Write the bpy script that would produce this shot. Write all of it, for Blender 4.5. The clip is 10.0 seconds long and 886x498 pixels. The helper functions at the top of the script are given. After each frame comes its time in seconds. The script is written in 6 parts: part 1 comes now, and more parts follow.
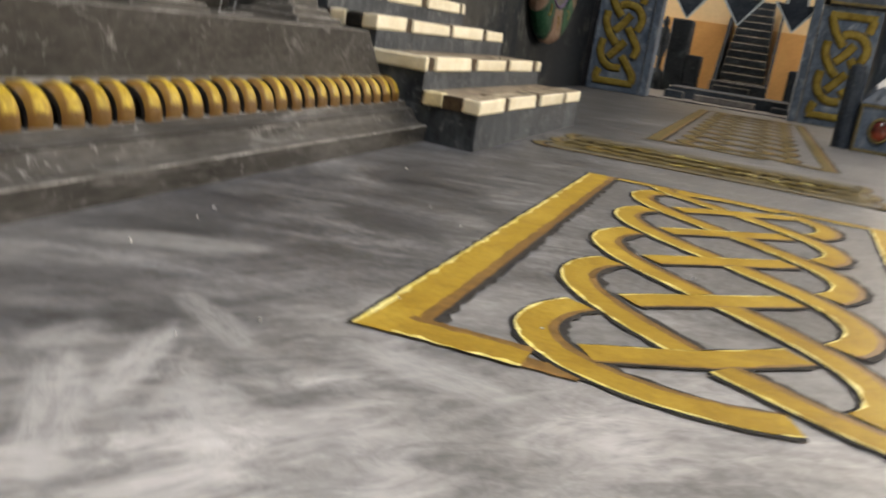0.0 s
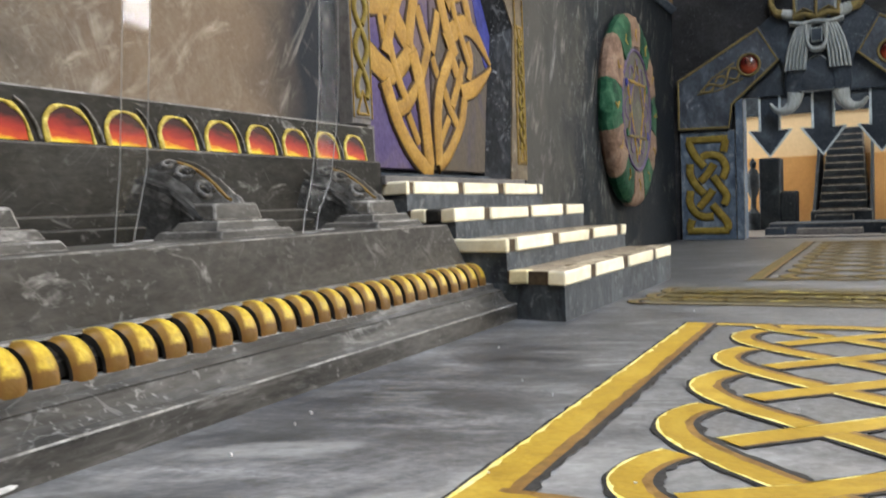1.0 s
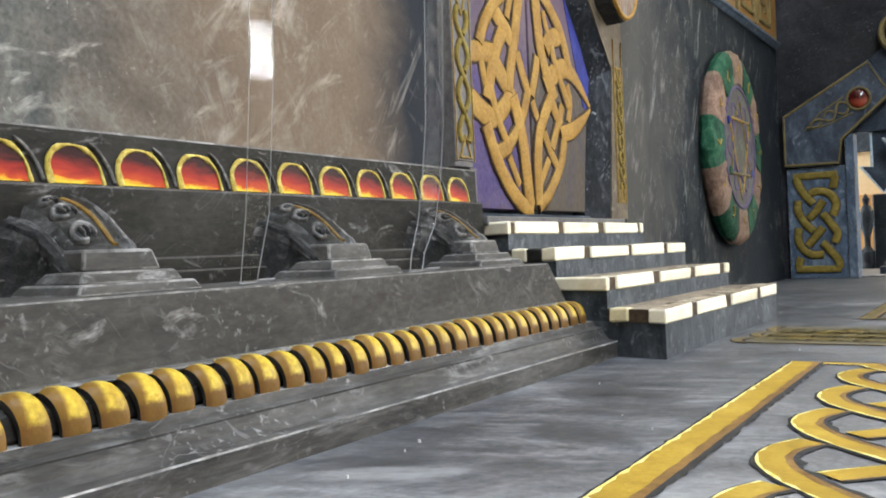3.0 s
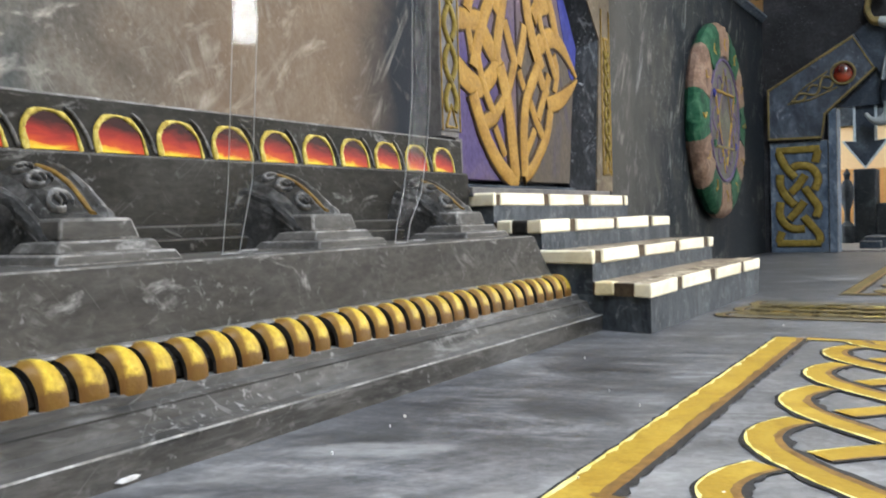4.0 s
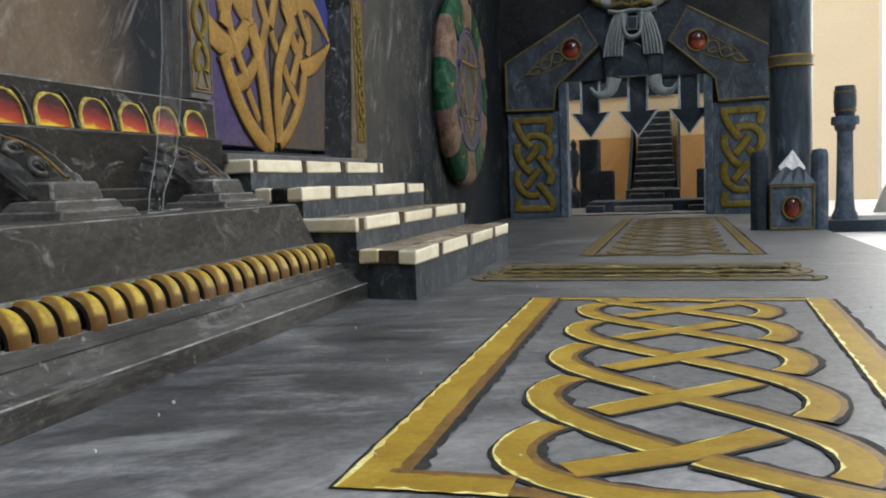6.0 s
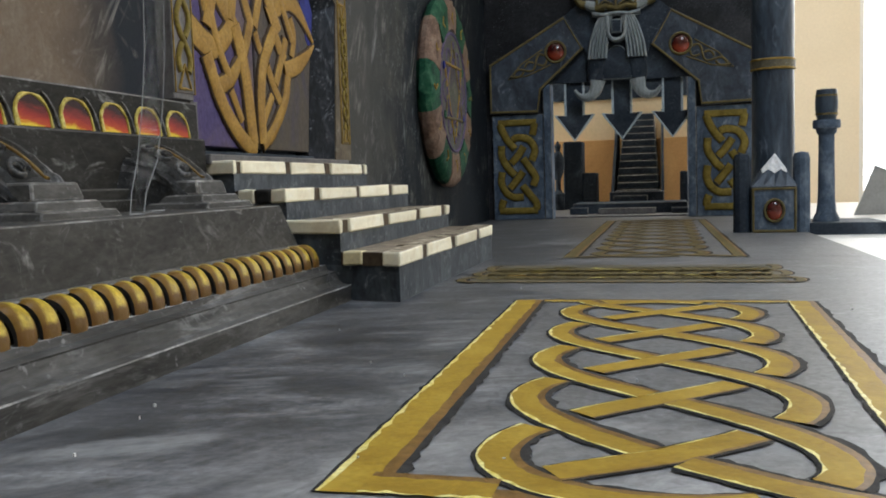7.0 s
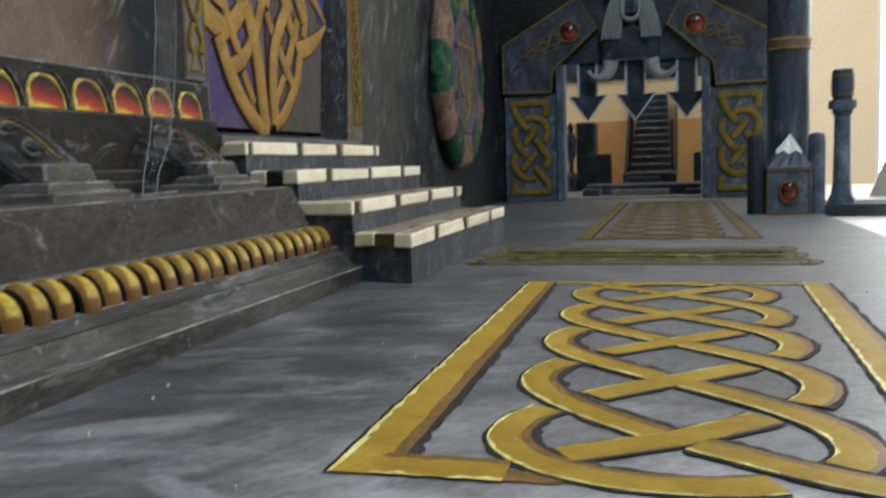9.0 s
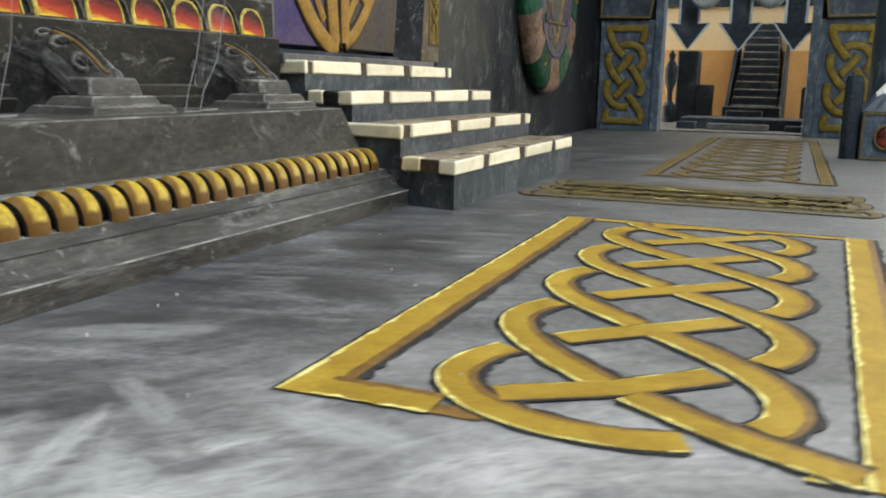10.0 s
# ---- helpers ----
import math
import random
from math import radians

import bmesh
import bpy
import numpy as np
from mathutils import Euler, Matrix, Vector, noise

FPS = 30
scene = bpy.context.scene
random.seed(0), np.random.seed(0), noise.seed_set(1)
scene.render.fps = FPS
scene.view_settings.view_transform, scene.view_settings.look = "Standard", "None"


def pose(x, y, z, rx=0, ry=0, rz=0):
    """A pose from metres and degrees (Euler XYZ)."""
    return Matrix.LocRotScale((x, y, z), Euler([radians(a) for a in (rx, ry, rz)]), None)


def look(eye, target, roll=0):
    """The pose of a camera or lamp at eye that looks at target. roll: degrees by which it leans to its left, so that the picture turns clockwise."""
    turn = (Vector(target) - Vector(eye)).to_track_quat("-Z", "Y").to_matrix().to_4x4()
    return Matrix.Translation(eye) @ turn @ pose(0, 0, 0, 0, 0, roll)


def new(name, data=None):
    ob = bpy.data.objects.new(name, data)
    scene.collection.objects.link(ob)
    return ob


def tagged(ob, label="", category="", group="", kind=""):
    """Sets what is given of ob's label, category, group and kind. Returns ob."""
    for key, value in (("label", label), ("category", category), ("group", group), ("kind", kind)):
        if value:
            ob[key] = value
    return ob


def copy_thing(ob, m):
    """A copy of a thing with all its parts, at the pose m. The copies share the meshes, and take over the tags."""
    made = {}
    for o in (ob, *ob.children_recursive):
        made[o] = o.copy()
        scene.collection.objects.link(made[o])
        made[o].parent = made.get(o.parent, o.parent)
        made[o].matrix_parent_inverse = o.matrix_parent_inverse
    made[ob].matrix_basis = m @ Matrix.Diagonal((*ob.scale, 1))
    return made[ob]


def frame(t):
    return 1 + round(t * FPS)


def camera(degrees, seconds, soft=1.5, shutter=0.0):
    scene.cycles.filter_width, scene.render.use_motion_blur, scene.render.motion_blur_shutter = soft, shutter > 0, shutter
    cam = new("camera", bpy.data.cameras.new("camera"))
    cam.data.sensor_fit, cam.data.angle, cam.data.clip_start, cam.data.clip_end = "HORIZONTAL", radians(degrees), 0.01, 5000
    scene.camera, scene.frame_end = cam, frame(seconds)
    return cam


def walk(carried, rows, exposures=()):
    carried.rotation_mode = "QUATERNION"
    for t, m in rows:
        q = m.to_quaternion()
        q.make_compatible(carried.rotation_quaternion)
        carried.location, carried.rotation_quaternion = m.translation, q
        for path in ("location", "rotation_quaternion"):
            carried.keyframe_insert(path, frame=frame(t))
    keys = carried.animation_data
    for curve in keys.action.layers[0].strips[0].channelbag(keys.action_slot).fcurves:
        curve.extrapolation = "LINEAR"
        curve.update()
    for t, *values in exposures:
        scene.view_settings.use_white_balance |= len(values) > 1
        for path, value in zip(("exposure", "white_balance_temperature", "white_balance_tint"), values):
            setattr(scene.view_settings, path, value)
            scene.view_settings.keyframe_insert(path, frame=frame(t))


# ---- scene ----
# A painted dwarf-hall model on a white table: y runs down the hall, x to the right.

# ---- camera ----
cam = camera(53.95, 10.0, soft=1.85, shutter=0.8)
PATH = [  # seconds, eye, heading to the left of +y, pitch, lean to the right
    (0.0, -0.001, 0.007, 0.0795, 18.50, -14.50, -8.6),
    (0.1, 0.0005, 0.010, 0.0778, 19.70, -13.95, -6.4),
    (0.2, 0.0, 0.014, 0.076, 20.335, -13.694, -5.5),
    (0.3, 0.002, 0.017, 0.075, 20.732, -12.972, -4.0),
    (0.5, 0.00901, 0.01763, 0.07429, 20.964, -8.901, 0.301),
    (1.0, 0.01666, 0.0041, 0.07832, 27.024, -2.713, 2.095),
    (1.5, 0.01641, 0.00022, 0.0766, 26.841, -1.586, 1.964),
    (2.0, 0.02003, -0.00645, 0.07694, 28.716, 2.452, 2.074),
    (2.5, 0.0255, -0.01511, 0.07748, 33.046, 1.302, 2.299),
    (4.0, 0.0190, -0.0090, 0.0800, 32.29, -1.95, 1.70),
    (4.5, 0.01111, -0.01166, 0.07951, 26.994, -3.293, 1.663),
    (5.0, 0.00421, -0.00772, 0.07935, 20.035, -3.56, 2.691),
    (6.5, -0.00045, 0.00049, 0.07937, 14.935, -4.646, 1.764),
    (7.0, -0.00021, 0.00041, 0.07954, 14.497, -4.468, 1.786),
    (7.5, 0.0, 0.0, 0.08, 14.508, -4.487, 1.82),
    (8.0, -0.00009, 0.00038, 0.07979, 14.512, -4.577, 1.829),
    (8.5, -0.00003, 0.00067, 0.07961, 14.528, -4.52, 1.907),
    (9.0, -0.00022, 0.00113, 0.07941, 15.335, -5.655, 1.802),
    (9.5, 0.00773, 0.00322, 0.0768, 19.478, -9.24, 0.106),
    (10.0, 0.04209, 0.00634, 0.08671, 22.209, -10.987, -1.121),
]


def eye_pose(x, y, z, yaw, pitch, lean):
    h, p = radians(yaw), radians(pitch)
    way = Vector((-math.sin(h) * math.cos(p), math.cos(h) * math.cos(p), math.sin(p)))
    return look((x, y, z), Vector((x, y, z)) + way, -lean)


walk(cam, [(t, eye_pose(*row)) for t, *row in PATH], exposures=[(0.0, -0.75, 7300, 14), (1.0, -0.2, 6500, 11), (2.5, -0.1, 6150, 10), (4.0, -0.09, 6150, 10), (4.5, -0.10, 6200, 10), (5.0, -0.34, 6250, 10), (6.5, -1.16, 6200, 9), (9.0, -1.15, 6150, 8), (9.5, -0.75, 6050, 5), (10.0, -0.62, 6400, 6)])

# ---- light ----
world = bpy.data.worlds.new("world")
scene.world = world
world.use_nodes = True
sky = world.node_tree.nodes.new("ShaderNodeTexSky")
sky.sky_type, sky.sun_disc = "NISHITA", False
sky.sun_elevation, sky.sun_rotation = radians(40), radians(60)
world.node_tree.links.new(sky.outputs[0], world.node_tree.nodes["Background"].inputs[0])
world.node_tree.nodes["Background"].inputs[1].default_value = 0.1


def area_lamp(name, eye, target, w, h, watts, colour):
    d = bpy.data.lights.new(name, "AREA")
    d.shape, d.size, d.size_y, d.energy, d.color = "RECTANGLE", w, h, watts, colour
    ob = new(name, d)
    ob.matrix_world = look(eye, target)
    return ob


# daylight through the far window and the high one beside it
area_lamp("window_light_far", (1.35, 3.14, 0.80), (1.35, 0.0, 0.80), 1.3, 0.9, 46, (1.0, 0.99, 0.97))
area_lamp("window_light_high", (2.34, 2.85, 1.05), (0.0, 2.85, 1.05), 0.5, 0.25, 40, (1.0, 0.98, 0.95))
# added lamp at an unseen west opening, to brighten the boards behind the gate
area_lamp("window_light_west", (-1.64, 2.45, 0.60), (0.0, 2.45, 0.60), 1.1, 1.1, 58, (1.0, 0.98, 0.94))
# overhead fill lamp added above the table, from no known fixture
area_lamp("ceiling_lamp", (0.55, 0.10, 1.715), (0.55, 0.10, 0.0), 0.55, 1.15, 54, (0.88, 0.965, 1.08))

# ---- materials ----
def links(nt, *pairs):
    for a, b in pairs:
        nt.links.new(a, b)


def ramp_of(nt, stops):
    r = nt.nodes.new("ShaderNodeValToRGB")
    while len(r.color_ramp.elements) < len(stops):
        r.color_ramp.elements.new(0.5)
    for e, (p, c) in zip(r.color_ramp.elements, stops):
        e.position = p
        e.color = (*c, 1) if not isinstance(c, (int, float)) else (c, c, c, 1)
    return r


def noise_of(nt, vec, scale, detail=4.0, rough=0.55, distort=0.0):
    n = nt.nodes.new("ShaderNodeTexNoise")
    n.inputs["Scale"].default_value, n.inputs["Detail"].default_value = scale, detail
    n.inputs["Roughness"].default_value, n.inputs["Distortion"].default_value = rough, distort
    nt.links.new(vec, n.inputs["Vector"])
    return n


def mix_of(nt, blend, fac, a, b):
    m = nt.nodes.new("ShaderNodeMix")
    m.data_type, m.blend_type = "RGBA", blend
    for s, v in ((m.inputs[0], fac), (m.inputs[6], a), (m.inputs[7], b)):
        if hasattr(v, "links"):
            nt.links.new(v, s)
        elif isinstance(v, (int, float)):
            s.default_value = v
        else:
            s.default_value = (*v, 1)
    return m.outputs[2]


def paint(name, stops, stretch=(1, 1, 1), coarse=25.0, fine=320.0, rough=0.5, bump=0.15, wisp=None, wisp_stretch=(1, 1, 1), wisp_scale=18.0, wisp_cut=(0.55, 0.75), distort=0.8, vary=0.0, grain=0.35, metal=0.0, turn=0.0, coat=0.0, wisp2=None, spec=0.22, fleck=None, tilt=0.0):
    """Brushed paint: colour stops blended by stretched noise, wisps of dry brush on top, fine grain and relief."""
    m = bpy.data.materials.new(name)
    m.use_nodes = True
    nt = m.node_tree
    b = nt.nodes["Principled BSDF"]
    tc = nt.nodes.new("ShaderNodeTexCoord")
    oi = nt.nodes.new("ShaderNodeObjectInfo")
    off = nt.nodes.new("ShaderNodeVectorMath")
    off.operation = "MULTIPLY_ADD"
    cx = nt.nodes.new("ShaderNodeCombineXYZ")
    for s in cx.inputs:
        nt.links.new(oi.outputs["Random"], s)
    links(nt, (cx.outputs[0], off.inputs[0]), (tc.outputs["Object"], off.inputs[2]))
    off.inputs[1].default_value = (3.0, 5.0, 7.0)
    mp = nt.nodes.new("ShaderNodeMapping")
    mp.vector_type = "TEXTURE"
    mp.inputs["Scale"].default_value = tuple(1 / v for v in stretch)
    mp.inputs["Rotation"].default_value = (0, 0, radians(turn))
    links(nt, (off.outputs[0], mp.inputs[0]))
    a = noise_of(nt, mp.outputs[0], coarse, 6, 0.6, distort)
    col = ramp_of(nt, stops)
    links(nt, (a.outputs["Fac"], col.inputs[0]))
    out = col.outputs[0]
    f = noise_of(nt, mp.outputs[0], fine, 4, 0.6, 0.3)
    g = ramp_of(nt, [(0.25, 1 - grain), (0.75, 1 + grain * 0.6)])
    links(nt, (f.outputs["Fac"], g.inputs[0]))
    out = mix_of(nt, "MULTIPLY", 1.0, out, g.outputs[0])
    for k, w in enumerate((wisp, wisp2)):
        if not w:
            continue
        mw = nt.nodes.new("ShaderNodeMapping")
        mw.vector_type = "TEXTURE"
        mw.inputs["Scale"].default_value = tuple(1 / v for v in wisp_stretch)
        mw.inputs["Rotation"].default_value = (radians(tilt + 14 * k if tilt else 0), 0, radians(turn + 9 * k))
        mw.inputs["Location"].default_value = (k * 3.1, k * 1.7, k * 0.9)
        links(nt, (off.outputs[0], mw.inputs[0]))
        wn = noise_of(nt, mw.outputs[0], wisp_scale * (1 + 0.8 * k), 5, 0.62, 1.6)
        wr = ramp_of(nt, [(wisp_cut[0] + 0.05 * k, 0.0), (wisp_cut[1] + 0.05 * k, 1.0)])
        links(nt, (wn.outputs["Fac"], wr.inputs[0]))
        scr = noise_of(nt, mw.outputs[0], wisp_scale * 12, 3, 0.6, 0.2)
        sr = ramp_of(nt, [(0.35, 0.25), (0.65, 1.0)])
        links(nt, (scr.outputs["Fac"], sr.inputs[0]))
        fac = mix_of(nt, "MULTIPLY", 1.0, wr.outputs[0], sr.outputs[0])
        out = mix_of(nt, "MIX", fac, out, w)
    if fleck:
        fn = noise_of(nt, off.outputs[0], 300, 2, 0.5, 0.4)
        fr = ramp_of(nt, [(0.60, 0.0), (0.70, 0.65)])
        fm = noise_of(nt, off.outputs[0], 28, 3, 0.6, 0.5)
        fq = ramp_of(nt, [(0.50, 0.0), (0.62, 1.0)])
        links(nt, (fn.outputs["Fac"], fr.inputs[0]), (fm.outputs["Fac"], fq.inputs[0]))
        out = mix_of(nt, "MIX", mix_of(nt, "MULTIPLY", 1.0, fr.outputs[0], fq.outputs[0]), out, fleck)
        # hair scratches: thin bends where a slow noise crosses its middle, kept to a few patches
        for k, (lean, size) in enumerate(((35, 20), (-50, 31))):
            sm = nt.nodes.new("ShaderNodeMapping")
            sm.vector_type = "TEXTURE"
            sm.inputs["Scale"].default_value, sm.inputs["Rotation"].default_value = (1, 0.35, 2.2), (radians(lean), 0, radians(lean * 0.5))
            links(nt, (off.outputs[0], sm.inputs[0]))
            sn = noise_of(nt, sm.outputs[0], size, 2, 0.4, 0.2)
            line = ramp_of(nt, [(0.492, 0.0), (0.4985, 0.34), (0.5015, 0.34), (0.508, 0.0)])
            pm = noise_of(nt, off.outputs[0], 17 + 6 * k, 3, 0.6, 0.6)
            pr = ramp_of(nt, [(0.56, 0.0), (0.66, 1.0)])
            links(nt, (sn.outputs["Fac"], line.inputs[0]), (pm.outputs["Fac"], pr.inputs[0]))
            out = mix_of(nt, "MIX", mix_of(nt, "MULTIPLY", 1.0, line.outputs[0], pr.outputs[0]), out, fleck)
    if vary:
        hs = nt.nodes.new("ShaderNodeHueSaturation")
        mr = nt.nodes.new("ShaderNodeMapRange")
        mr.inputs[3].default_value, mr.inputs[4].default_value = 1 - vary, 1 + vary
        links(nt, (oi.outputs["Random"], mr.inputs[0]), (mr.outputs[0], hs.inputs["Value"]), (out, hs.inputs["Color"]))
        out = hs.outputs[0]
    links(nt, (out, b.inputs["Base Color"]))
    rr = nt.nodes.new("ShaderNodeMapRange")
    rr.inputs[3].default_value, rr.inputs[4].default_value = max(0.05, rough - 0.08), min(1, rough + 0.14)
    links(nt, (a.outputs["Fac"], rr.inputs[0]), (rr.outputs[0], b.inputs["Roughness"]))
    b.inputs["Metallic"].default_value = metal
    b.inputs["Specular IOR Level"].default_value = spec
    b.inputs["Coat Weight"].default_value = coat
    bp = nt.nodes.new("ShaderNodeBump")
    bp.inputs["Strength"].default_value, bp.inputs["Distance"].default_value = bump, 0.001
    links(nt, (f.outputs["Fac"], bp.inputs["Height"]), (bp.outputs[0], b.inputs["Normal"]))
    return m


def grey(v, warm=0.0, blue=0.0):
    return (v * (1 + warm), v * (1 + 0.3 * warm + 0.3 * blue), v * (1 - warm + blue))


M_FLOOR = paint("floor_paint", [(0.30, grey(0.026, 0, 0.18)), (0.47, grey(0.058, 0, 0.16)), (0.60, grey(0.094, 0, 0.13)), (0.74, grey(0.160, 0, 0.11))], (0.6, 1.4, 1), 14, 300, 0.42, 0.12,
                wisp=grey(0.30, 0, 0.05), wisp_stretch=(0.6, 1.6, 1), wisp_scale=12, wisp_cut=(0.57, 0.80), distort=1.6, turn=16, spec=0.26, wisp2=grey(0.25, 0, 0.05), grain=0.4)


def floor_swirls():
    """Broad curling strokes of pale paint on the end of the board, thinning out along it."""
    nt = M_FLOOR.node_tree
    bs = nt.nodes["Principled BSDF"]
    src = bs.inputs["Base Color"].links[0].from_socket
    tc = nt.nodes.new("ShaderNodeTexCoord")
    mp = nt.nodes.new("ShaderNodeMapping")
    mp.vector_type = "TEXTURE"
    mp.inputs["Scale"].default_value = (1.5, 0.7, 1)
    mp.inputs["Rotation"].default_value = (0, 0, radians(52))
    links(nt, (tc.outputs["Object"], mp.inputs[0]))
    wv = noise_of(nt, mp.outputs[0], 11, 4, 0.58, 1.3)
    n = noise_of(nt, tc.outputs["Object"], 9, 4, 0.6, 1.0)
    sp = nt.nodes.new("ShaderNodeSeparateXYZ")
    links(nt, (tc.outputs["Object"], sp.inputs[0]))
    ad = nt.nodes.new("ShaderNodeMath")
    ad.operation = "MULTIPLY_ADD"
    ad.inputs[1].default_value = 0.22
    links(nt, (n.outputs["Fac"], ad.inputs[0]), (sp.outputs[1], ad.inputs[2]))
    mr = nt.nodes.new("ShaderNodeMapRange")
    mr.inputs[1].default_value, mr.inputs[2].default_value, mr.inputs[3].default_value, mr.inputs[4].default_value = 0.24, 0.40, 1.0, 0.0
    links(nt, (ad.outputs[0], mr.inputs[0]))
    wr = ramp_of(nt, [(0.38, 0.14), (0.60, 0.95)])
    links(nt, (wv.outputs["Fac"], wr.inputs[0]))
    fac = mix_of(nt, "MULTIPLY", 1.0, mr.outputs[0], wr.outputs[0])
    # hair lines of the brush, dragged across the hall, and a scrubbed grain in the pale paint
    mh = nt.nodes.new("ShaderNodeMapping")
    mh.vector_type = "TEXTURE"
    mh.inputs["Scale"].default_value, mh.inputs["Rotation"].default_value = (2.6, 0.62, 1), (0, 0, radians(14))
    links(nt, (tc.outputs["Object"], mh.inputs[0]))
    hair = noise_of(nt, mh.outputs[0], 34, 6, 0.62, 0.9)
    hr = ramp_of(nt, [(0.30, 0.45), (0.50, 0.95), (0.70, 1.5)])
    links(nt, (hair.outputs["Fac"], hr.inputs[0]))
    src = mix_of(nt, "MULTIPLY", 0.6, src, hr.outputs[0])
    # the colour is paler along the middle of the hall than beside the plinth
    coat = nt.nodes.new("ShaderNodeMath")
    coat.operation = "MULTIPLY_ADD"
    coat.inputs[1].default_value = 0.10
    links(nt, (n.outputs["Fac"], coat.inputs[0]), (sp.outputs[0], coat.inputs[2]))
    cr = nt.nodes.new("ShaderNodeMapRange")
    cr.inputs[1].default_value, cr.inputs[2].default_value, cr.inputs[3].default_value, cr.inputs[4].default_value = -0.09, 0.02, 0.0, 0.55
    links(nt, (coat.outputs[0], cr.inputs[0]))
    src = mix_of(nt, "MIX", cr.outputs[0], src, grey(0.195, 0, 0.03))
    scrub = noise_of(nt, mp.outputs[0], 75, 5, 0.7, 1.1)
    sr = ramp_of(nt, [(0.34, 0.30), (0.62, 1.0)])
    links(nt, (scrub.outputs["Fac"], sr.inputs[0]))
    fac = mix_of(nt, "MULTIPLY", 1.0, fac, sr.outputs[0])
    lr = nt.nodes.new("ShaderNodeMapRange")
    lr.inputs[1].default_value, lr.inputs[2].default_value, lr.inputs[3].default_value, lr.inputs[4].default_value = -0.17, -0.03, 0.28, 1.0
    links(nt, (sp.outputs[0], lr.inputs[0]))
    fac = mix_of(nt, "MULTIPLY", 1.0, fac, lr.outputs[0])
    mott = noise_of(nt, tc.outputs["Object"], 240, 6, 0.75, 0.5)
    mo = ramp_of(nt, [(0.32, 0.50), (0.5, 0.98), (0.68, 1.60)])
    links(nt, (mott.outputs["Fac"], mo.inputs[0]))
    src = mix_of(nt, "MULTIPLY", 0.8, src, mo.outputs[0])
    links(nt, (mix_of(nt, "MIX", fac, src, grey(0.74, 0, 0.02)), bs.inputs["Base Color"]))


floor_swirls()
M_STONE = paint("dark_stone_paint", [(0.3, grey(0.043, 0.06)), (0.52, grey(0.070, 0.06)), (0.72, grey(0.108, 0.05))], (1, 0.5, 1.4), 14, 260, 0.58, 0.2,
                wisp=grey(0.34, 0.02), wisp_stretch=(1, 0.8, 1.4), wisp_scale=24, wisp_cut=(0.60, 0.71), wisp2=grey(0.22, 0.02), spec=0.04, fleck=grey(0.20), grain=0.34)
M_DARKSTONE = paint("black_stone_paint", [(0.3, grey(0.017, 0.06)), (0.52, grey(0.029, 0.08)), (0.72, grey(0.047, 0.06))], (1, 0.5, 1.4), 16, 260, 0.6, 0.2,
                    wisp=grey(0.26, 0.02), wisp_stretch=(1, 0.8, 1.4), wisp_scale=30, wisp_cut=(0.60, 0.74), wisp2=grey(0.15, 0.02), spec=0.04, fleck=grey(0.14))
M_EDGE = paint("dry_brushed_edge", [(0.3, grey(0.05, 0.04)), (0.52, grey(0.13, 0.04)), (0.72, grey(0.34, 0.02))], (1, 1, 1), 70, 400, 0.5, 0.3)
M_CURL = paint("dry_brushed_relief", [(0.36, grey(0.036, 0.02)), (0.52, grey(0.088, 0.02)), (0.70, grey(0.26, 0.02))], (1, 1, 1), 130, 500, 0.5, 0.35)
M_PAW = paint("carved_stone_paint", [(0.34, grey(0.026, 0.04)), (0.5, grey(0.050, 0.03)), (0.68, grey(0.115, 0.01))], (1, 1, 1), 75, 420, 0.55, 0.6, spec=0.06, fleck=grey(0.26))
# scuffed stone, darkened to carry the shadow on the bracket's near flank
M_FLANK = paint("shaded_scuffed_flank", [(0.38, grey(0.018, 0.03)), (0.56, grey(0.030, 0.02)), (0.72, grey(0.070, 0.01))], (1, 1, 1), 95, 420, 0.6, 0.6, spec=0.05, fleck=grey(0.2))
M_EDGELINE = paint("pale_edge_paint", [(0.34, grey(0.07, 0.02)), (0.50, grey(0.22, 0.02)), (0.66, grey(0.48, 0.01))], (1, 1, 1), 34, 400, 0.5, 0.3, grain=0.5)
M_MOULD = paint("moulding_paint", [(0.3, grey(0.032, 0.03)), (0.5, grey(0.066, 0.04)), (0.72, grey(0.128, 0.02))], (1, 0.35, 2), 30, 260, 0.5, 0.25,
                wisp=grey(0.30), wisp_stretch=(1, 0.4, 2), wisp_scale=20, wisp_cut=(0.58, 0.76), spec=0.06, fleck=grey(0.28))
M_WALL = paint("brown_marble_paint", [(0.28, (0.048, 0.056, 0.058)), (0.43, (0.082, 0.088, 0.086)), (0.57, (0.122, 0.122, 0.112)), (0.76, (0.215, 0.22, 0.205))], (1, 1, 1.1), 15, 300, 0.62, 0.16,
               wisp=(0.48, 0.465, 0.43), wisp_stretch=(1, 2.0, 0.85), wisp_scale=14, wisp_cut=(0.585, 0.70), wisp2=(0.28, 0.275, 0.26), distort=1.6, spec=0.03, tilt=-60, fleck=(0.32, 0.31, 0.28), grain=0.42)


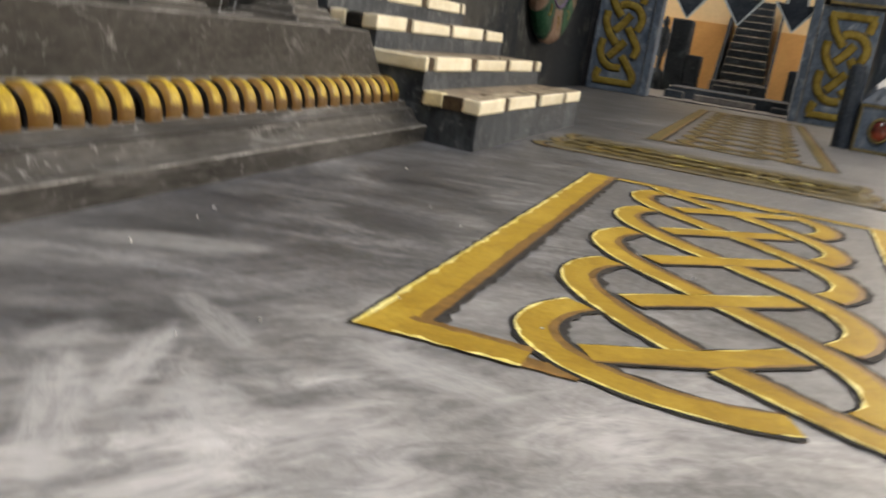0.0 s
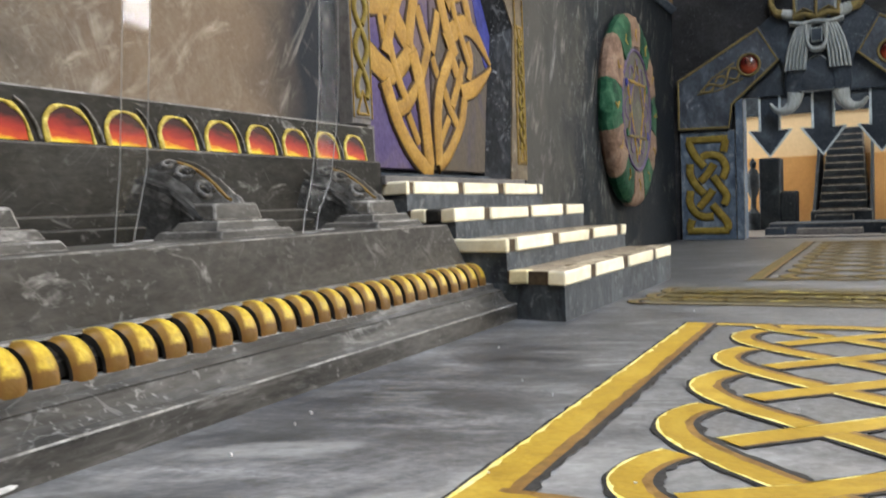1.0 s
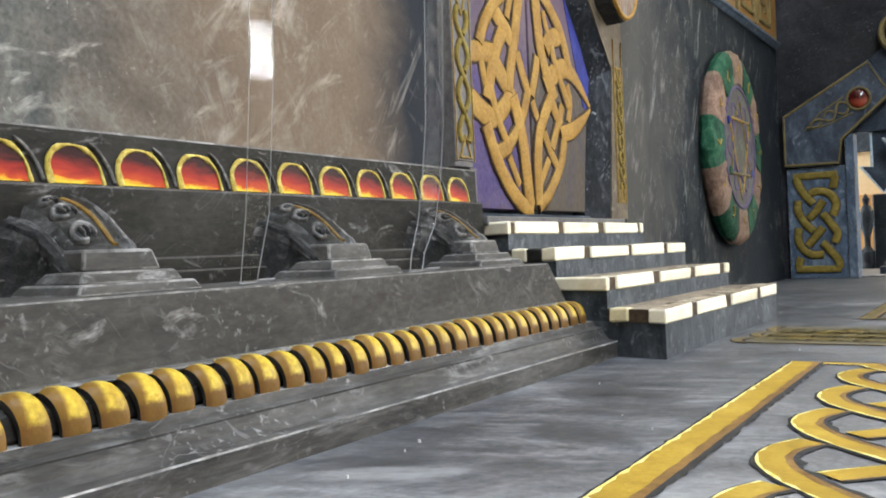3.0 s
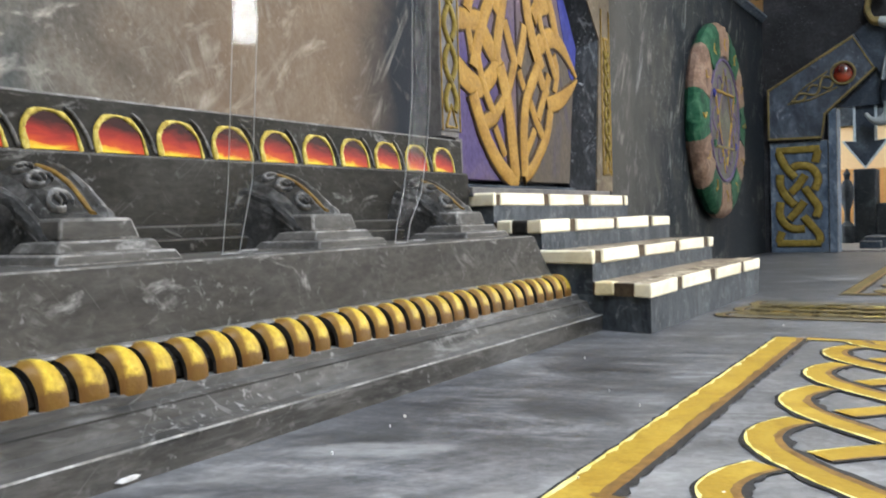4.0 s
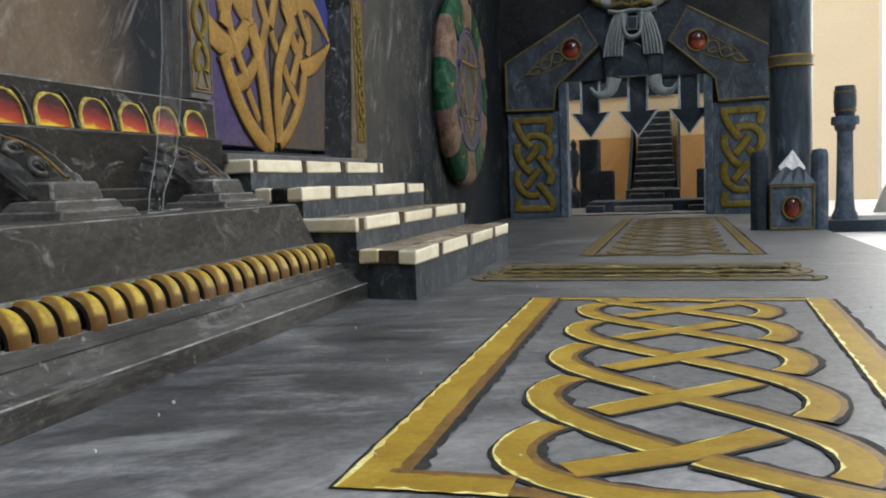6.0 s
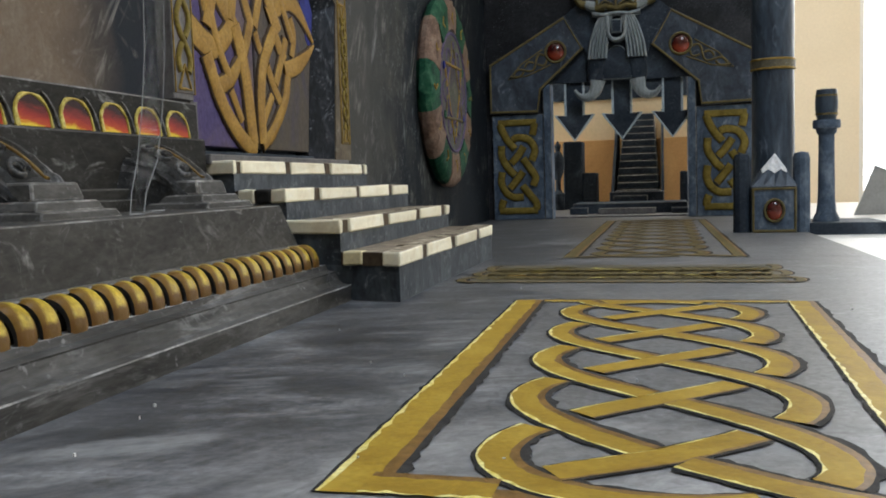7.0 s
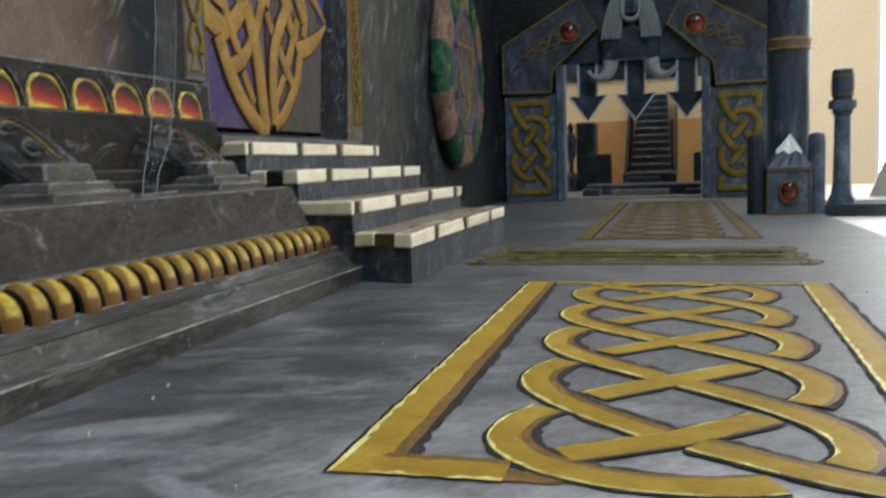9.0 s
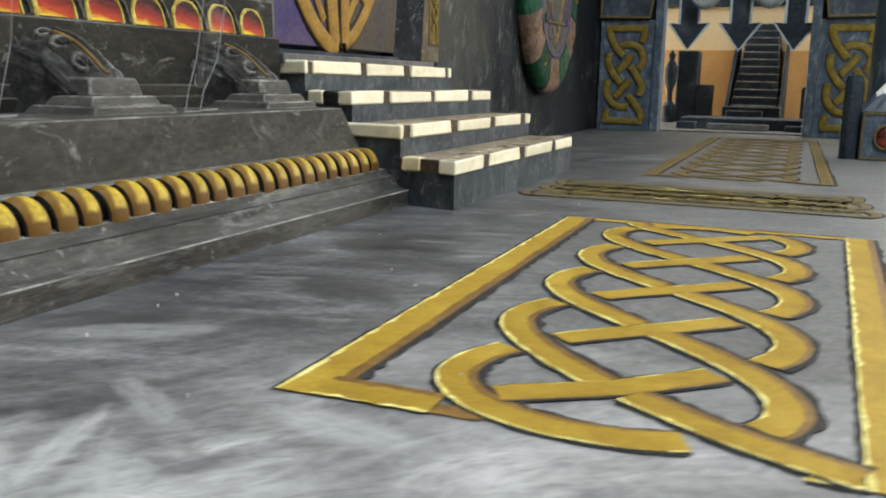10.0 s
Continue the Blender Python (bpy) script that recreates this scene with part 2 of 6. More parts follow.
def fade_to(mat, socket, a, b, colour, most=1.0, ragged=0.09, size=14):
    """A change of colour along one axis, with a ragged edge, for paint and painted shade."""
    nt = mat.node_tree
    bs = nt.nodes["Principled BSDF"]
    src = bs.inputs["Base Color"].links[0].from_socket
    tc = nt.nodes.new("ShaderNodeTexCoord")
    sp = nt.nodes.new("ShaderNodeSeparateXYZ")
    links(nt, (tc.outputs["Object"], sp.inputs[0]))
    n = noise_of(nt, tc.outputs["Object"], size, 5, 0.6, 0.8)
    ma = nt.nodes.new("ShaderNodeMath")
    ma.operation = "MULTIPLY_ADD"
    ma.inputs[1].default_value = ragged
    links(nt, (n.outputs["Fac"], ma.inputs[0]), (sp.outputs[socket], ma.inputs[2]))
    mr = nt.nodes.new("ShaderNodeMapRange")
    mr.inputs[1].default_value, mr.inputs[2].default_value, mr.inputs[4].default_value = a + ragged / 2, b + ragged / 2, most
    links(nt, (ma.outputs[0], mr.inputs[0]))
    links(nt, (mix_of(nt, "MIX", mr.outputs[0], src, colour), bs.inputs["Base Color"]))


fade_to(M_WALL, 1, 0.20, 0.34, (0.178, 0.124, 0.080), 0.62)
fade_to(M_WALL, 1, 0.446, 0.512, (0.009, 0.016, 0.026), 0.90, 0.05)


def scuffs(mat, colour, bristle, stretch, rot, patch, cut, most):
    """Dry-brush scuffs: runs of bristle lines in scattered patches."""
    nt = mat.node_tree
    bs = nt.nodes["Principled BSDF"]
    src = bs.inputs["Base Color"].links[0].from_socket
    tc = nt.nodes.new("ShaderNodeTexCoord")
    mp = nt.nodes.new("ShaderNodeMapping")
    mp.vector_type = "TEXTURE"
    mp.inputs["Scale"].default_value, mp.inputs["Rotation"].default_value = stretch, tuple(radians(v) for v in rot)
    links(nt, (tc.outputs["Object"], mp.inputs[0]))
    br = noise_of(nt, mp.outputs[0], bristle, 5, 0.65, 0.6)
    bf = ramp_of(nt, [(0.46, 0.0), (0.62, 1.0)])
    pn = noise_of(nt, tc.outputs["Object"], patch, 4, 0.62, 1.4)
    pf = ramp_of(nt, [(cut, 0.0), (cut + 0.12, most)])
    links(nt, (br.outputs["Fac"], bf.inputs[0]), (pn.outputs["Fac"], pf.inputs[0]))
    links(nt, (mix_of(nt, "MIX", mix_of(nt, "MULTIPLY", 1.0, bf.outputs[0], pf.outputs[0]), src, colour), bs.inputs["Base Color"]))


# single brush strokes on the end of the board: middle, half length, direction, half width, pale or dark, strength
STROKES = [
    (-0.115, 0.153, 0.021, -70.7, 0.0038, True, 0.75),
    (-0.116, 0.183, 0.020, -32.3, 0.0045, True, 0.45),
    (-0.113, 0.126, 0.026, -52.5, 0.0050, True, 0.70),
    (-0.084, 0.132, 0.018, -45.5, 0.0036, True, 0.55),
    (-0.093, 0.146, 0.008, 49.0, 0.0082, True, 0.60),
    (-0.059, 0.188, 0.022, -7.8, 0.0065, True, 0.55),
    (-0.166, 0.233, 0.029, 32.6, 0.0078, True, 0.40),
    (-0.135, 0.153, 0.012, 93.0, 0.0052, True, 0.40),
    (-0.176, 0.250, 0.021, 24.5, 0.0087, False, 0.60),
    (-0.131, 0.170, 0.008, 40.9, 0.0114, False, 0.50),
    (-0.128, 0.312, 0.035, -16.2, 0.0078, False, 0.55),
    (-0.089, 0.159, 0.015, -11.5, 0.0071, False, 0.40),
    (-0.125, 0.262, 0.015, 32.9, 0.0067, False, 0.50),
]


def floor_strokes():
    nt = M_FLOOR.node_tree
    bs = nt.nodes["Principled BSDF"]
    out = bs.inputs["Base Color"].links[0].from_socket
    tc = nt.nodes.new("ShaderNodeTexCoord")
    edge = noise_of(nt, tc.outputs["Object"], 60, 5, 0.65, 0.8)
    for x, y, half, way, w, pale, most in STROKES:
        mp = nt.nodes.new("ShaderNodeMapping")
        mp.vector_type = "TEXTURE"
        mp.inputs["Location"].default_value, mp.inputs["Rotation"].default_value, mp.inputs["Scale"].default_value = (x, y, 0), (0, 0, radians(way)), (half * 1.5, w * 1.7, 1)
        gr = nt.nodes.new("ShaderNodeTexGradient")
        gr.gradient_type = "SPHERICAL"
        br = noise_of(nt, mp.outputs[0], 2.2, 6, 0.7, 0.5)
        br.inputs["Scale"].default_value = 2.6
        ad = nt.nodes.new("ShaderNodeMath")
        ad.operation = "MULTIPLY_ADD"
        ad.inputs[1].default_value = 0.9
        links(nt, (tc.outputs["Object"], mp.inputs[0]), (mp.outputs[0], gr.inputs[0]), (edge.outputs["Fac"], ad.inputs[0]), (gr.outputs["Fac"], ad.inputs[2]))
        rp = ramp_of(nt, [(0.56, 0.0), (0.95, most)])
        bf = ramp_of(nt, [(0.36, 0.35), (0.58, 1.0)])
        inside = ramp_of(nt, [(0.02, 0.0), (0.30, 1.0)])
        links(nt, (ad.outputs[0], rp.inputs[0]), (br.outputs["Fac"], bf.inputs[0]), (gr.outputs["Fac"], inside.inputs[0]))
        fac = mix_of(nt, "MULTIPLY", 1.0, mix_of(nt, "MULTIPLY", 1.0, rp.outputs[0], bf.outputs[0]), inside.outputs[0])
        out = mix_of(nt, "MIX", fac, out, (0.42, 0.43, 0.44) if pale else (0.036, 0.040, 0.043))
    links(nt, (out, bs.inputs["Base Color"]))


scuffs(M_WALL, (0.42, 0.40, 0.36), 60, (1, 0.7, 4.0), (-35, 0, 0), 11, 0.565, 0.5)
scuffs(M_WALL, (0.30, 0.28, 0.25), 150, (1, 0.8, 5.0), (20, 0, 0), 17, 0.535, 0.4)
scuffs(M_STONE, (0.20, 0.20, 0.19), 160, (1, 3.0, 0.7), (-30, 0, 0), 22, 0.56, 0.5)
scuffs(M_MOULD, (0.24, 0.24, 0.235), 160, (1, 4.0, 0.7), (-12, 0, 0), 22, 0.54, 0.55)
scuffs(M_FLOOR, (0.30, 0.31, 0.32), 70, (3.6, 0.6, 1), (0, 0, 22), 9, 0.52, 0.5)
scuffs(M_FLOOR, (0.022, 0.026, 0.030), 60, (3.6, 0.6, 1), (0, 0, 12), 8, 0.53, 0.6)
floor_strokes()
M_WALL_BLUE = paint("blue_marble_paint", [(0.26, (0.007, 0.010, 0.015)), (0.43, (0.017, 0.022, 0.027)), (0.58, (0.036, 0.040, 0.041)), (0.78, (0.085, 0.082, 0.072))], (1, 1.1, 0.6), 13, 300, 0.6, 0.16,
                    wisp=(0.24, 0.255, 0.26), wisp_stretch=(1, 2.0, 0.6), wisp_scale=18, wisp_cut=(0.60, 0.72), distort=1.5, spec=0.03, wisp2=(0.16, 0.165, 0.165), tilt=-20, fleck=(0.2, 0.21, 0.22), grain=0.42)
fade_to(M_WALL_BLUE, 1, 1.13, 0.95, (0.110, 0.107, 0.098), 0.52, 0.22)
# near-black towards the far corner, started early to paint in the shield's shadow
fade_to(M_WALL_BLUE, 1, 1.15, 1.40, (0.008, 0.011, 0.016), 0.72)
scuffs(M_WALL_BLUE, (0.26, 0.25, 0.23), 90, (1, 0.7, 4.0), (-25, 0, 0), 10, 0.54, 0.5)
M_WALL_TAN = paint("tan_grey_wall_paint", [(0.3, (0.070, 0.060, 0.046)), (0.5, (0.125, 0.102, 0.072)), (0.75, (0.20, 0.165, 0.118))], (1, 1, 0.6), 20, 260, 0.45, 0.15, wisp=(0.4, 0.38, 0.33), wisp_scale=25, wisp_cut=(0.6, 0.76), spec=0.05)
M_COLUMN = paint("blue_black_column_paint", [(0.3, (0.02, 0.028, 0.04)), (0.55, (0.05, 0.068, 0.092)), (0.8, (0.15, 0.185, 0.23))], (1, 1, 0.25), 40, 260, 0.38, 0.2, wisp=(0.22, 0.26, 0.31), wisp_stretch=(1, 1, 0.25), wisp_scale=45, wisp_cut=(0.58, 0.78))
M_NAVY = paint("navy_black_paint", [(0.3, (0.020, 0.025, 0.034)), (0.55, (0.040, 0.051, 0.066)), (0.8, (0.10, 0.12, 0.145))], (1, 1, 1), 14, 240, 0.5, 0.2,
               wisp=(0.13, 0.15, 0.17), wisp_stretch=(0.8, 1, 1.2), wisp_scale=14, wisp_cut=(0.62, 0.8), spec=0.06, fleck=(0.13, 0.15, 0.17))
M_ENDWALL = paint("black_end_wall_paint", [(0.3, (0.014, 0.014, 0.016)), (0.55, (0.024, 0.025, 0.028)), (0.8, (0.050, 0.052, 0.058))], (1, 1, 1), 14, 240, 0.5, 0.2,
                  wisp=(0.09, 0.095, 0.105), wisp_stretch=(0.8, 1, 1.6), wisp_scale=14, wisp_cut=(0.62, 0.8), spec=0.06, fleck=(0.10, 0.11, 0.12))
M_REVEAL = paint("rough_black_reveal_paint", [(0.3, (0.008, 0.010, 0.013)), (0.52, (0.018, 0.021, 0.027)), (0.75, (0.055, 0.063, 0.075))], (1, 1, 0.5), 70, 320, 0.5, 0.5,
                 wisp=(0.22, 0.24, 0.27), wisp_stretch=(1, 1, 0.35), wisp_scale=60, wisp_cut=(0.60, 0.74), spec=0.12, fleck=(0.30, 0.33, 0.38))
M_BLUESTEEL = paint("blue_grey_paint", [(0.3, (0.038, 0.054, 0.08)), (0.55, (0.088, 0.118, 0.16)), (0.78, (0.20, 0.24, 0.29))], (1, 1, 0.7), 40, 260, 0.45, 0.2,
                    wisp=(0.34, 0.37, 0.42), wisp_stretch=(1, 1, 0.6), wisp_scale=40, wisp_cut=(0.58, 0.76), spec=0.05)
M_SLATE = paint("dark_slate_paint", [(0.3, (0.022, 0.029, 0.042)), (0.55, (0.047, 0.060, 0.080)), (0.78, (0.12, 0.145, 0.18))], (1, 1, 0.7), 40, 260, 0.45, 0.2, wisp=(0.26, 0.28, 0.32), wisp_stretch=(1, 1, 0.6), wisp_scale=40, wisp_cut=(0.60, 0.76))
M_RISER = paint("riser_paint", [(0.3, (0.026, 0.032, 0.040)), (0.52, (0.062, 0.073, 0.086)), (0.75, (0.13, 0.148, 0.165))], (1, 1, 0.5), 45, 300, 0.5, 0.3,
                wisp=(0.24, 0.26, 0.28), wisp_stretch=(1, 1, 1), wisp_scale=60, wisp_cut=(0.58, 0.74), spec=0.08, fleck=(0.22, 0.24, 0.26))
M_GOLD = paint("ochre_gold_paint", [(0.3, (0.265, 0.165, 0.022)), (0.55, (0.35, 0.232, 0.032)), (0.8, (0.45, 0.32, 0.056))], (1, 1, 1), 40, 400, 0.5, 0.2, vary=0.06, grain=0.18, spec=0.08)
M_GOLD_LIGHT = paint("pale_yellow_edge", [(0.35, (0.62, 0.50, 0.08)), (0.65, (0.86, 0.80, 0.36))], (1, 1, 1), 160, 500, 0.4, 0.3)
M_BROWN = paint("brown_shade_paint", [(0.35, (0.14, 0.075, 0.02)), (0.65, (0.23, 0.13, 0.035))], (1, 1, 1), 90, 400, 0.45, 0.2)
M_BLACK = paint("black_outline_paint", [(0.35, (0.020, 0.020, 0.019)), (0.7, (0.046, 0.044, 0.042))], (1, 1, 1), 120, 400, 0.8, 0.2)
M_BLACK.node_tree.nodes["Principled BSDF"].inputs["Specular IOR Level"].default_value = 0.15
M_ROPE = paint("rope_yellow_paint", [(0.3, (0.32, 0.21, 0.022)), (0.55, (0.46, 0.335, 0.034)), (0.8, (0.60, 0.48, 0.10))], (1, 1, 1), 150, 500, 0.36, 0.25, vary=0.14, spec=0.14)
M_ARCH = paint("arch_yellow_paint", [(0.3, (0.22, 0.155, 0.025)), (0.5, (0.42, 0.325, 0.05)), (0.75, (0.68, 0.60, 0.20))], (1, 1, 1), 190, 500, 0.4, 0.25, vary=0.08)
# brown shading painted into the lobes' colour at the foot and both edges
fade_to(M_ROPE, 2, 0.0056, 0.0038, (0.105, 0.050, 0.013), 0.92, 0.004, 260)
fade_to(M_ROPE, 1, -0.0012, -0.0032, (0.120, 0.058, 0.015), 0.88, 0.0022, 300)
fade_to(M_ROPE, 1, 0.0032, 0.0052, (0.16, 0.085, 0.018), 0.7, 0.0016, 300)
M_DOORGOLD = paint("carved_gold_paint", [(0.3, (0.225, 0.124, 0.024)), (0.55, (0.315, 0.187, 0.040)), (0.8, (0.40, 0.258, 0.068))], (1, 1, 1), 35, 400, 0.42, 0.2, vary=0.05, spec=0.05)
M_KNOTLINE = paint("brown_black_outline_paint", [(0.35, (0.036, 0.021, 0.011)), (0.7, (0.075, 0.047, 0.022))], (1, 1, 1), 120, 400, 0.7, 0.2)
M_RIDGE = paint("brown_gold_ridge_paint", [(0.32, (0.085, 0.045, 0.012)), (0.52, (0.165, 0.10, 0.020)), (0.75, (0.30, 0.21, 0.045))], (1, 1, 1), 90, 400, 0.45, 0.3)
M_PANELGOLD = paint("ochre_panel_paint", [(0.3, (0.125, 0.092, 0.020)), (0.55, (0.195, 0.148, 0.034)), (0.8, (0.28, 0.22, 0.062))], (1, 1, 1), 60, 400, 0.45, 0.3, spec=0.05)
M_TRIMTAN = paint("tan_trim_paint", [(0.3, (0.12, 0.088, 0.042)), (0.7, (0.21, 0.158, 0.078))], (1, 1, 1), 60, 400, 0.5, 0.25, spec=0.05)
M_OLIVE = paint("olive_brown_paint", [(0.3, (0.075, 0.070, 0.050)), (0.55, (0.115, 0.103, 0.068)), (0.8, (0.16, 0.145, 0.095))], (1, 1, 1), 50, 400, 0.5, 0.3, wisp=(0.15, 0.155, 0.16), wisp_scale=45, wisp_cut=(0.58, 0.72))
M_FACE = paint("pale_brushed_face", [(0.34, (0.15, 0.075, 0.028)), (0.46, (0.17, 0.12, 0.085)), (0.58, (0.20, 0.17, 0.15)), (0.75, (0.30, 0.27, 0.24))], (1, 2.4, 0.45), 60, 400, 0.5, 0.2, spec=0.05)
M_DULL = paint("greyed_gold_paint", [(0.3, (0.095, 0.078, 0.038)), (0.55, (0.15, 0.120, 0.052)), (0.8, (0.22, 0.172, 0.065))], (1, 1, 1), 60, 400, 0.45, 0.3, spec=0.05)
M_MORTAR = paint("brown_mortar_paint", [(0.3, (0.055, 0.040, 0.028)), (0.7, (0.115, 0.086, 0.058))], (1, 1, 1), 60, 300, 0.55, 0.25, spec=0.03)
M_OLDGOLD = paint("dull_gold_paint", [(0.3, (0.17, 0.11, 0.025)), (0.55, (0.27, 0.18, 0.045)), (0.8, (0.36, 0.26, 0.08))], (1, 1, 1), 60, 400, 0.45, 0.3, spec=0.05)
M_CREAM = paint("cream_brick_paint", [(0.3, (0.74, 0.67, 0.48)), (0.55, (0.85, 0.80, 0.62)), (0.8, (0.88, 0.86, 0.74))], (1, 1, 1), 60, 350, 0.5, 0.2, vary=0.04, grain=0.09)
M_CREAM_OLD = paint("yellowed_brick_paint", [(0.3, (0.60, 0.51, 0.29)), (0.6, (0.76, 0.69, 0.45)), (0.8, (0.82, 0.77, 0.56))], (1, 1, 1), 70, 350, 0.5, 0.2, vary=0.05, grain=0.16)
M_TREAD = paint("brown_tread_paint", [(0.3, (0.08, 0.064, 0.046)), (0.5, (0.19, 0.155, 0.112)), (0.72, (0.42, 0.37, 0.28))], (1, 1, 1), 40, 300, 0.5, 0.25,
                wisp=(0.62, 0.56, 0.43), wisp_scale=55, wisp_cut=(0.50, 0.60), vary=0.2, spec=0.05)
M_TREADTOP = paint("worn_tread_paint", [(0.3, (0.10, 0.080, 0.060)), (0.5, (0.18, 0.148, 0.112)), (0.72, (0.31, 0.265, 0.205))], (1, 1, 1), 40, 300, 0.55, 0.25,
                   wisp=(0.40, 0.35, 0.27), wisp_scale=45, wisp_cut=(0.54, 0.68), spec=0.05)
M_PALE = paint("pale_grey_board", [(0.3, (0.100, 0.098, 0.102)), (0.55, (0.155, 0.148, 0.145)), (0.8, (0.23, 0.215, 0.195))], (1, 1, 0.6), 30, 300, 0.5, 0.2, spec=0.05)
M_DOOR = paint("purple_brown_door_paint", [(0.30, (0.040, 0.031, 0.120)), (0.46, (0.075, 0.056, 0.140)), (0.58, (0.112, 0.084, 0.108)), (0.8, (0.155, 0.115, 0.082))], (1, 1.3, 0.8), 11, 260, 0.5, 0.15, distort=0.6, spec=0.05)
fade_to(M_DOOR, 2, 0.265, 0.315, (0.165, 0.122, 0.078), 0.85, 0.05)
M_DOORBROWN = paint("grey_brown_door_paint", [(0.30, (0.055, 0.045, 0.07)), (0.48, (0.078, 0.066, 0.054)), (0.62, (0.098, 0.08, 0.055)), (0.8, (0.13, 0.105, 0.12))], (1, 1.3, 0.6), 14, 260, 0.5, 0.15, distort=0.8, spec=0.05)
fade_to(M_DOORBROWN, 2, 0.235, 0.30, (0.125, 0.085, 0.135), 0.7, 0.06)
M_DOORBLUE = paint("blue_door_paint", [(0.3, (0.015, 0.018, 0.11)), (0.6, (0.03, 0.04, 0.22)), (0.8, (0.12, 0.09, 0.16))], (1, 1, 0.6), 20, 260, 0.5, 0.15, spec=0.05)
M_SILVER = paint("pale_beard_paint", [(0.3, (0.17, 0.20, 0.215)), (0.6, (0.29, 0.32, 0.33)), (0.8, (0.42, 0.44, 0.44))], (3, 1, 0.5), 50, 300, 0.5, 0.3)
M_ICE = paint("pale_blue_edge_paint", [(0.3, (0.26, 0.32, 0.37)), (0.6, (0.44, 0.52, 0.57)), (0.8, (0.56, 0.62, 0.66))], (1, 1, 1), 90, 400, 0.5, 0.3)
M_WHITE = paint("snow_paint", [(0.3, (0.55, 0.57, 0.6)), (0.7, (0.8, 0.8, 0.8))], (1, 1, 1), 80, 300, 0.5, 0.2)
M_RED = paint("red_gem_paint", [(0.3, (0.018, 0.003, 0.003)), (0.6, (0.085, 0.010, 0.008)), (0.8, (0.20, 0.04, 0.02))], (1, 1, 1), 60, 200, 0.16, 0.02, coat=0.35, spec=0.4)
# gem highlight painted into the colour: orange below, dark red above
fade_to(M_RED, 2, 0.001, -0.010, (0.34, 0.055, 0.022), 0.9, 0.005, 90)
M_GREEN = paint("green_block_paint", [(0.3, (0.007, 0.030, 0.019)), (0.52, (0.018, 0.072, 0.040)), (0.8, (0.065, 0.15, 0.092))], (1, 1, 1), 50, 300, 0.5, 0.3, vary=0.15, spec=0.05)
M_PINK = paint("pink_block_paint", [(0.3, (0.085, 0.055, 0.042)), (0.48, (0.165, 0.110, 0.082)), (0.62, (0.215, 0.155, 0.118)), (0.8, (0.30, 0.24, 0.185))], (1, 1, 1), 45, 300, 0.5, 0.3, vary=0.12, spec=0.05)
M_LILAC = paint("lilac_grey_paint", [(0.32, (0.050, 0.046, 0.056)), (0.46, (0.095, 0.086, 0.098)), (0.58, (0.090, 0.098, 0.072)), (0.75, (0.17, 0.16, 0.145))], (1, 1, 1), 40, 300, 0.5, 0.2, spec=0.05)
M_PURPLE = paint("purple_paint", [(0.3, (0.07, 0.055, 0.115)), (0.7, (0.13, 0.105, 0.18))], (1, 1, 1), 60, 300, 0.5, 0.2, spec=0.05)
M_ORANGE = paint("orange_board", [(0.3, (0.58, 0.31, 0.11)), (0.6, (0.70, 0.40, 0.155)), (0.8, (0.75, 0.45, 0.20))], (1, 1, 1), 6, 160, 0.6, 0.1, grain=0.1)
M_TANBOARD = paint("tan_board", [(0.3, (0.78, 0.59, 0.34)), (0.7, (0.84, 0.66, 0.41))], (1, 1, 1), 5, 160, 0.6, 0.1, grain=0.08)
M_ROOM = paint("cream_room_paint", [(0.3, (0.76, 0.65, 0.47)), (0.7, (0.80, 0.70, 0.53))], (1, 1, 1), 3, 120, 0.7, 0.05, grain=0.06)
M_CEIL = paint("white_ceiling_paint", [(0.3, (0.74, 0.73, 0.7)), (0.7, (0.8, 0.79, 0.77))], (1, 1, 1), 3, 120, 0.7, 0.05, grain=0.05)
M_TABLE = paint("white_table_top", [(0.3, (0.72, 0.71, 0.69)), (0.7, (0.8, 0.79, 0.78))], (1, 1, 1), 5, 150, 0.35, 0.05, grain=0.06)
M_GREYCARD = paint("grey_card", [(0.3, (0.24, 0.24, 0.23)), (0.7, (0.33, 0.33, 0.32))], (1, 1, 1), 20, 200, 0.6, 0.1, grain=0.15)


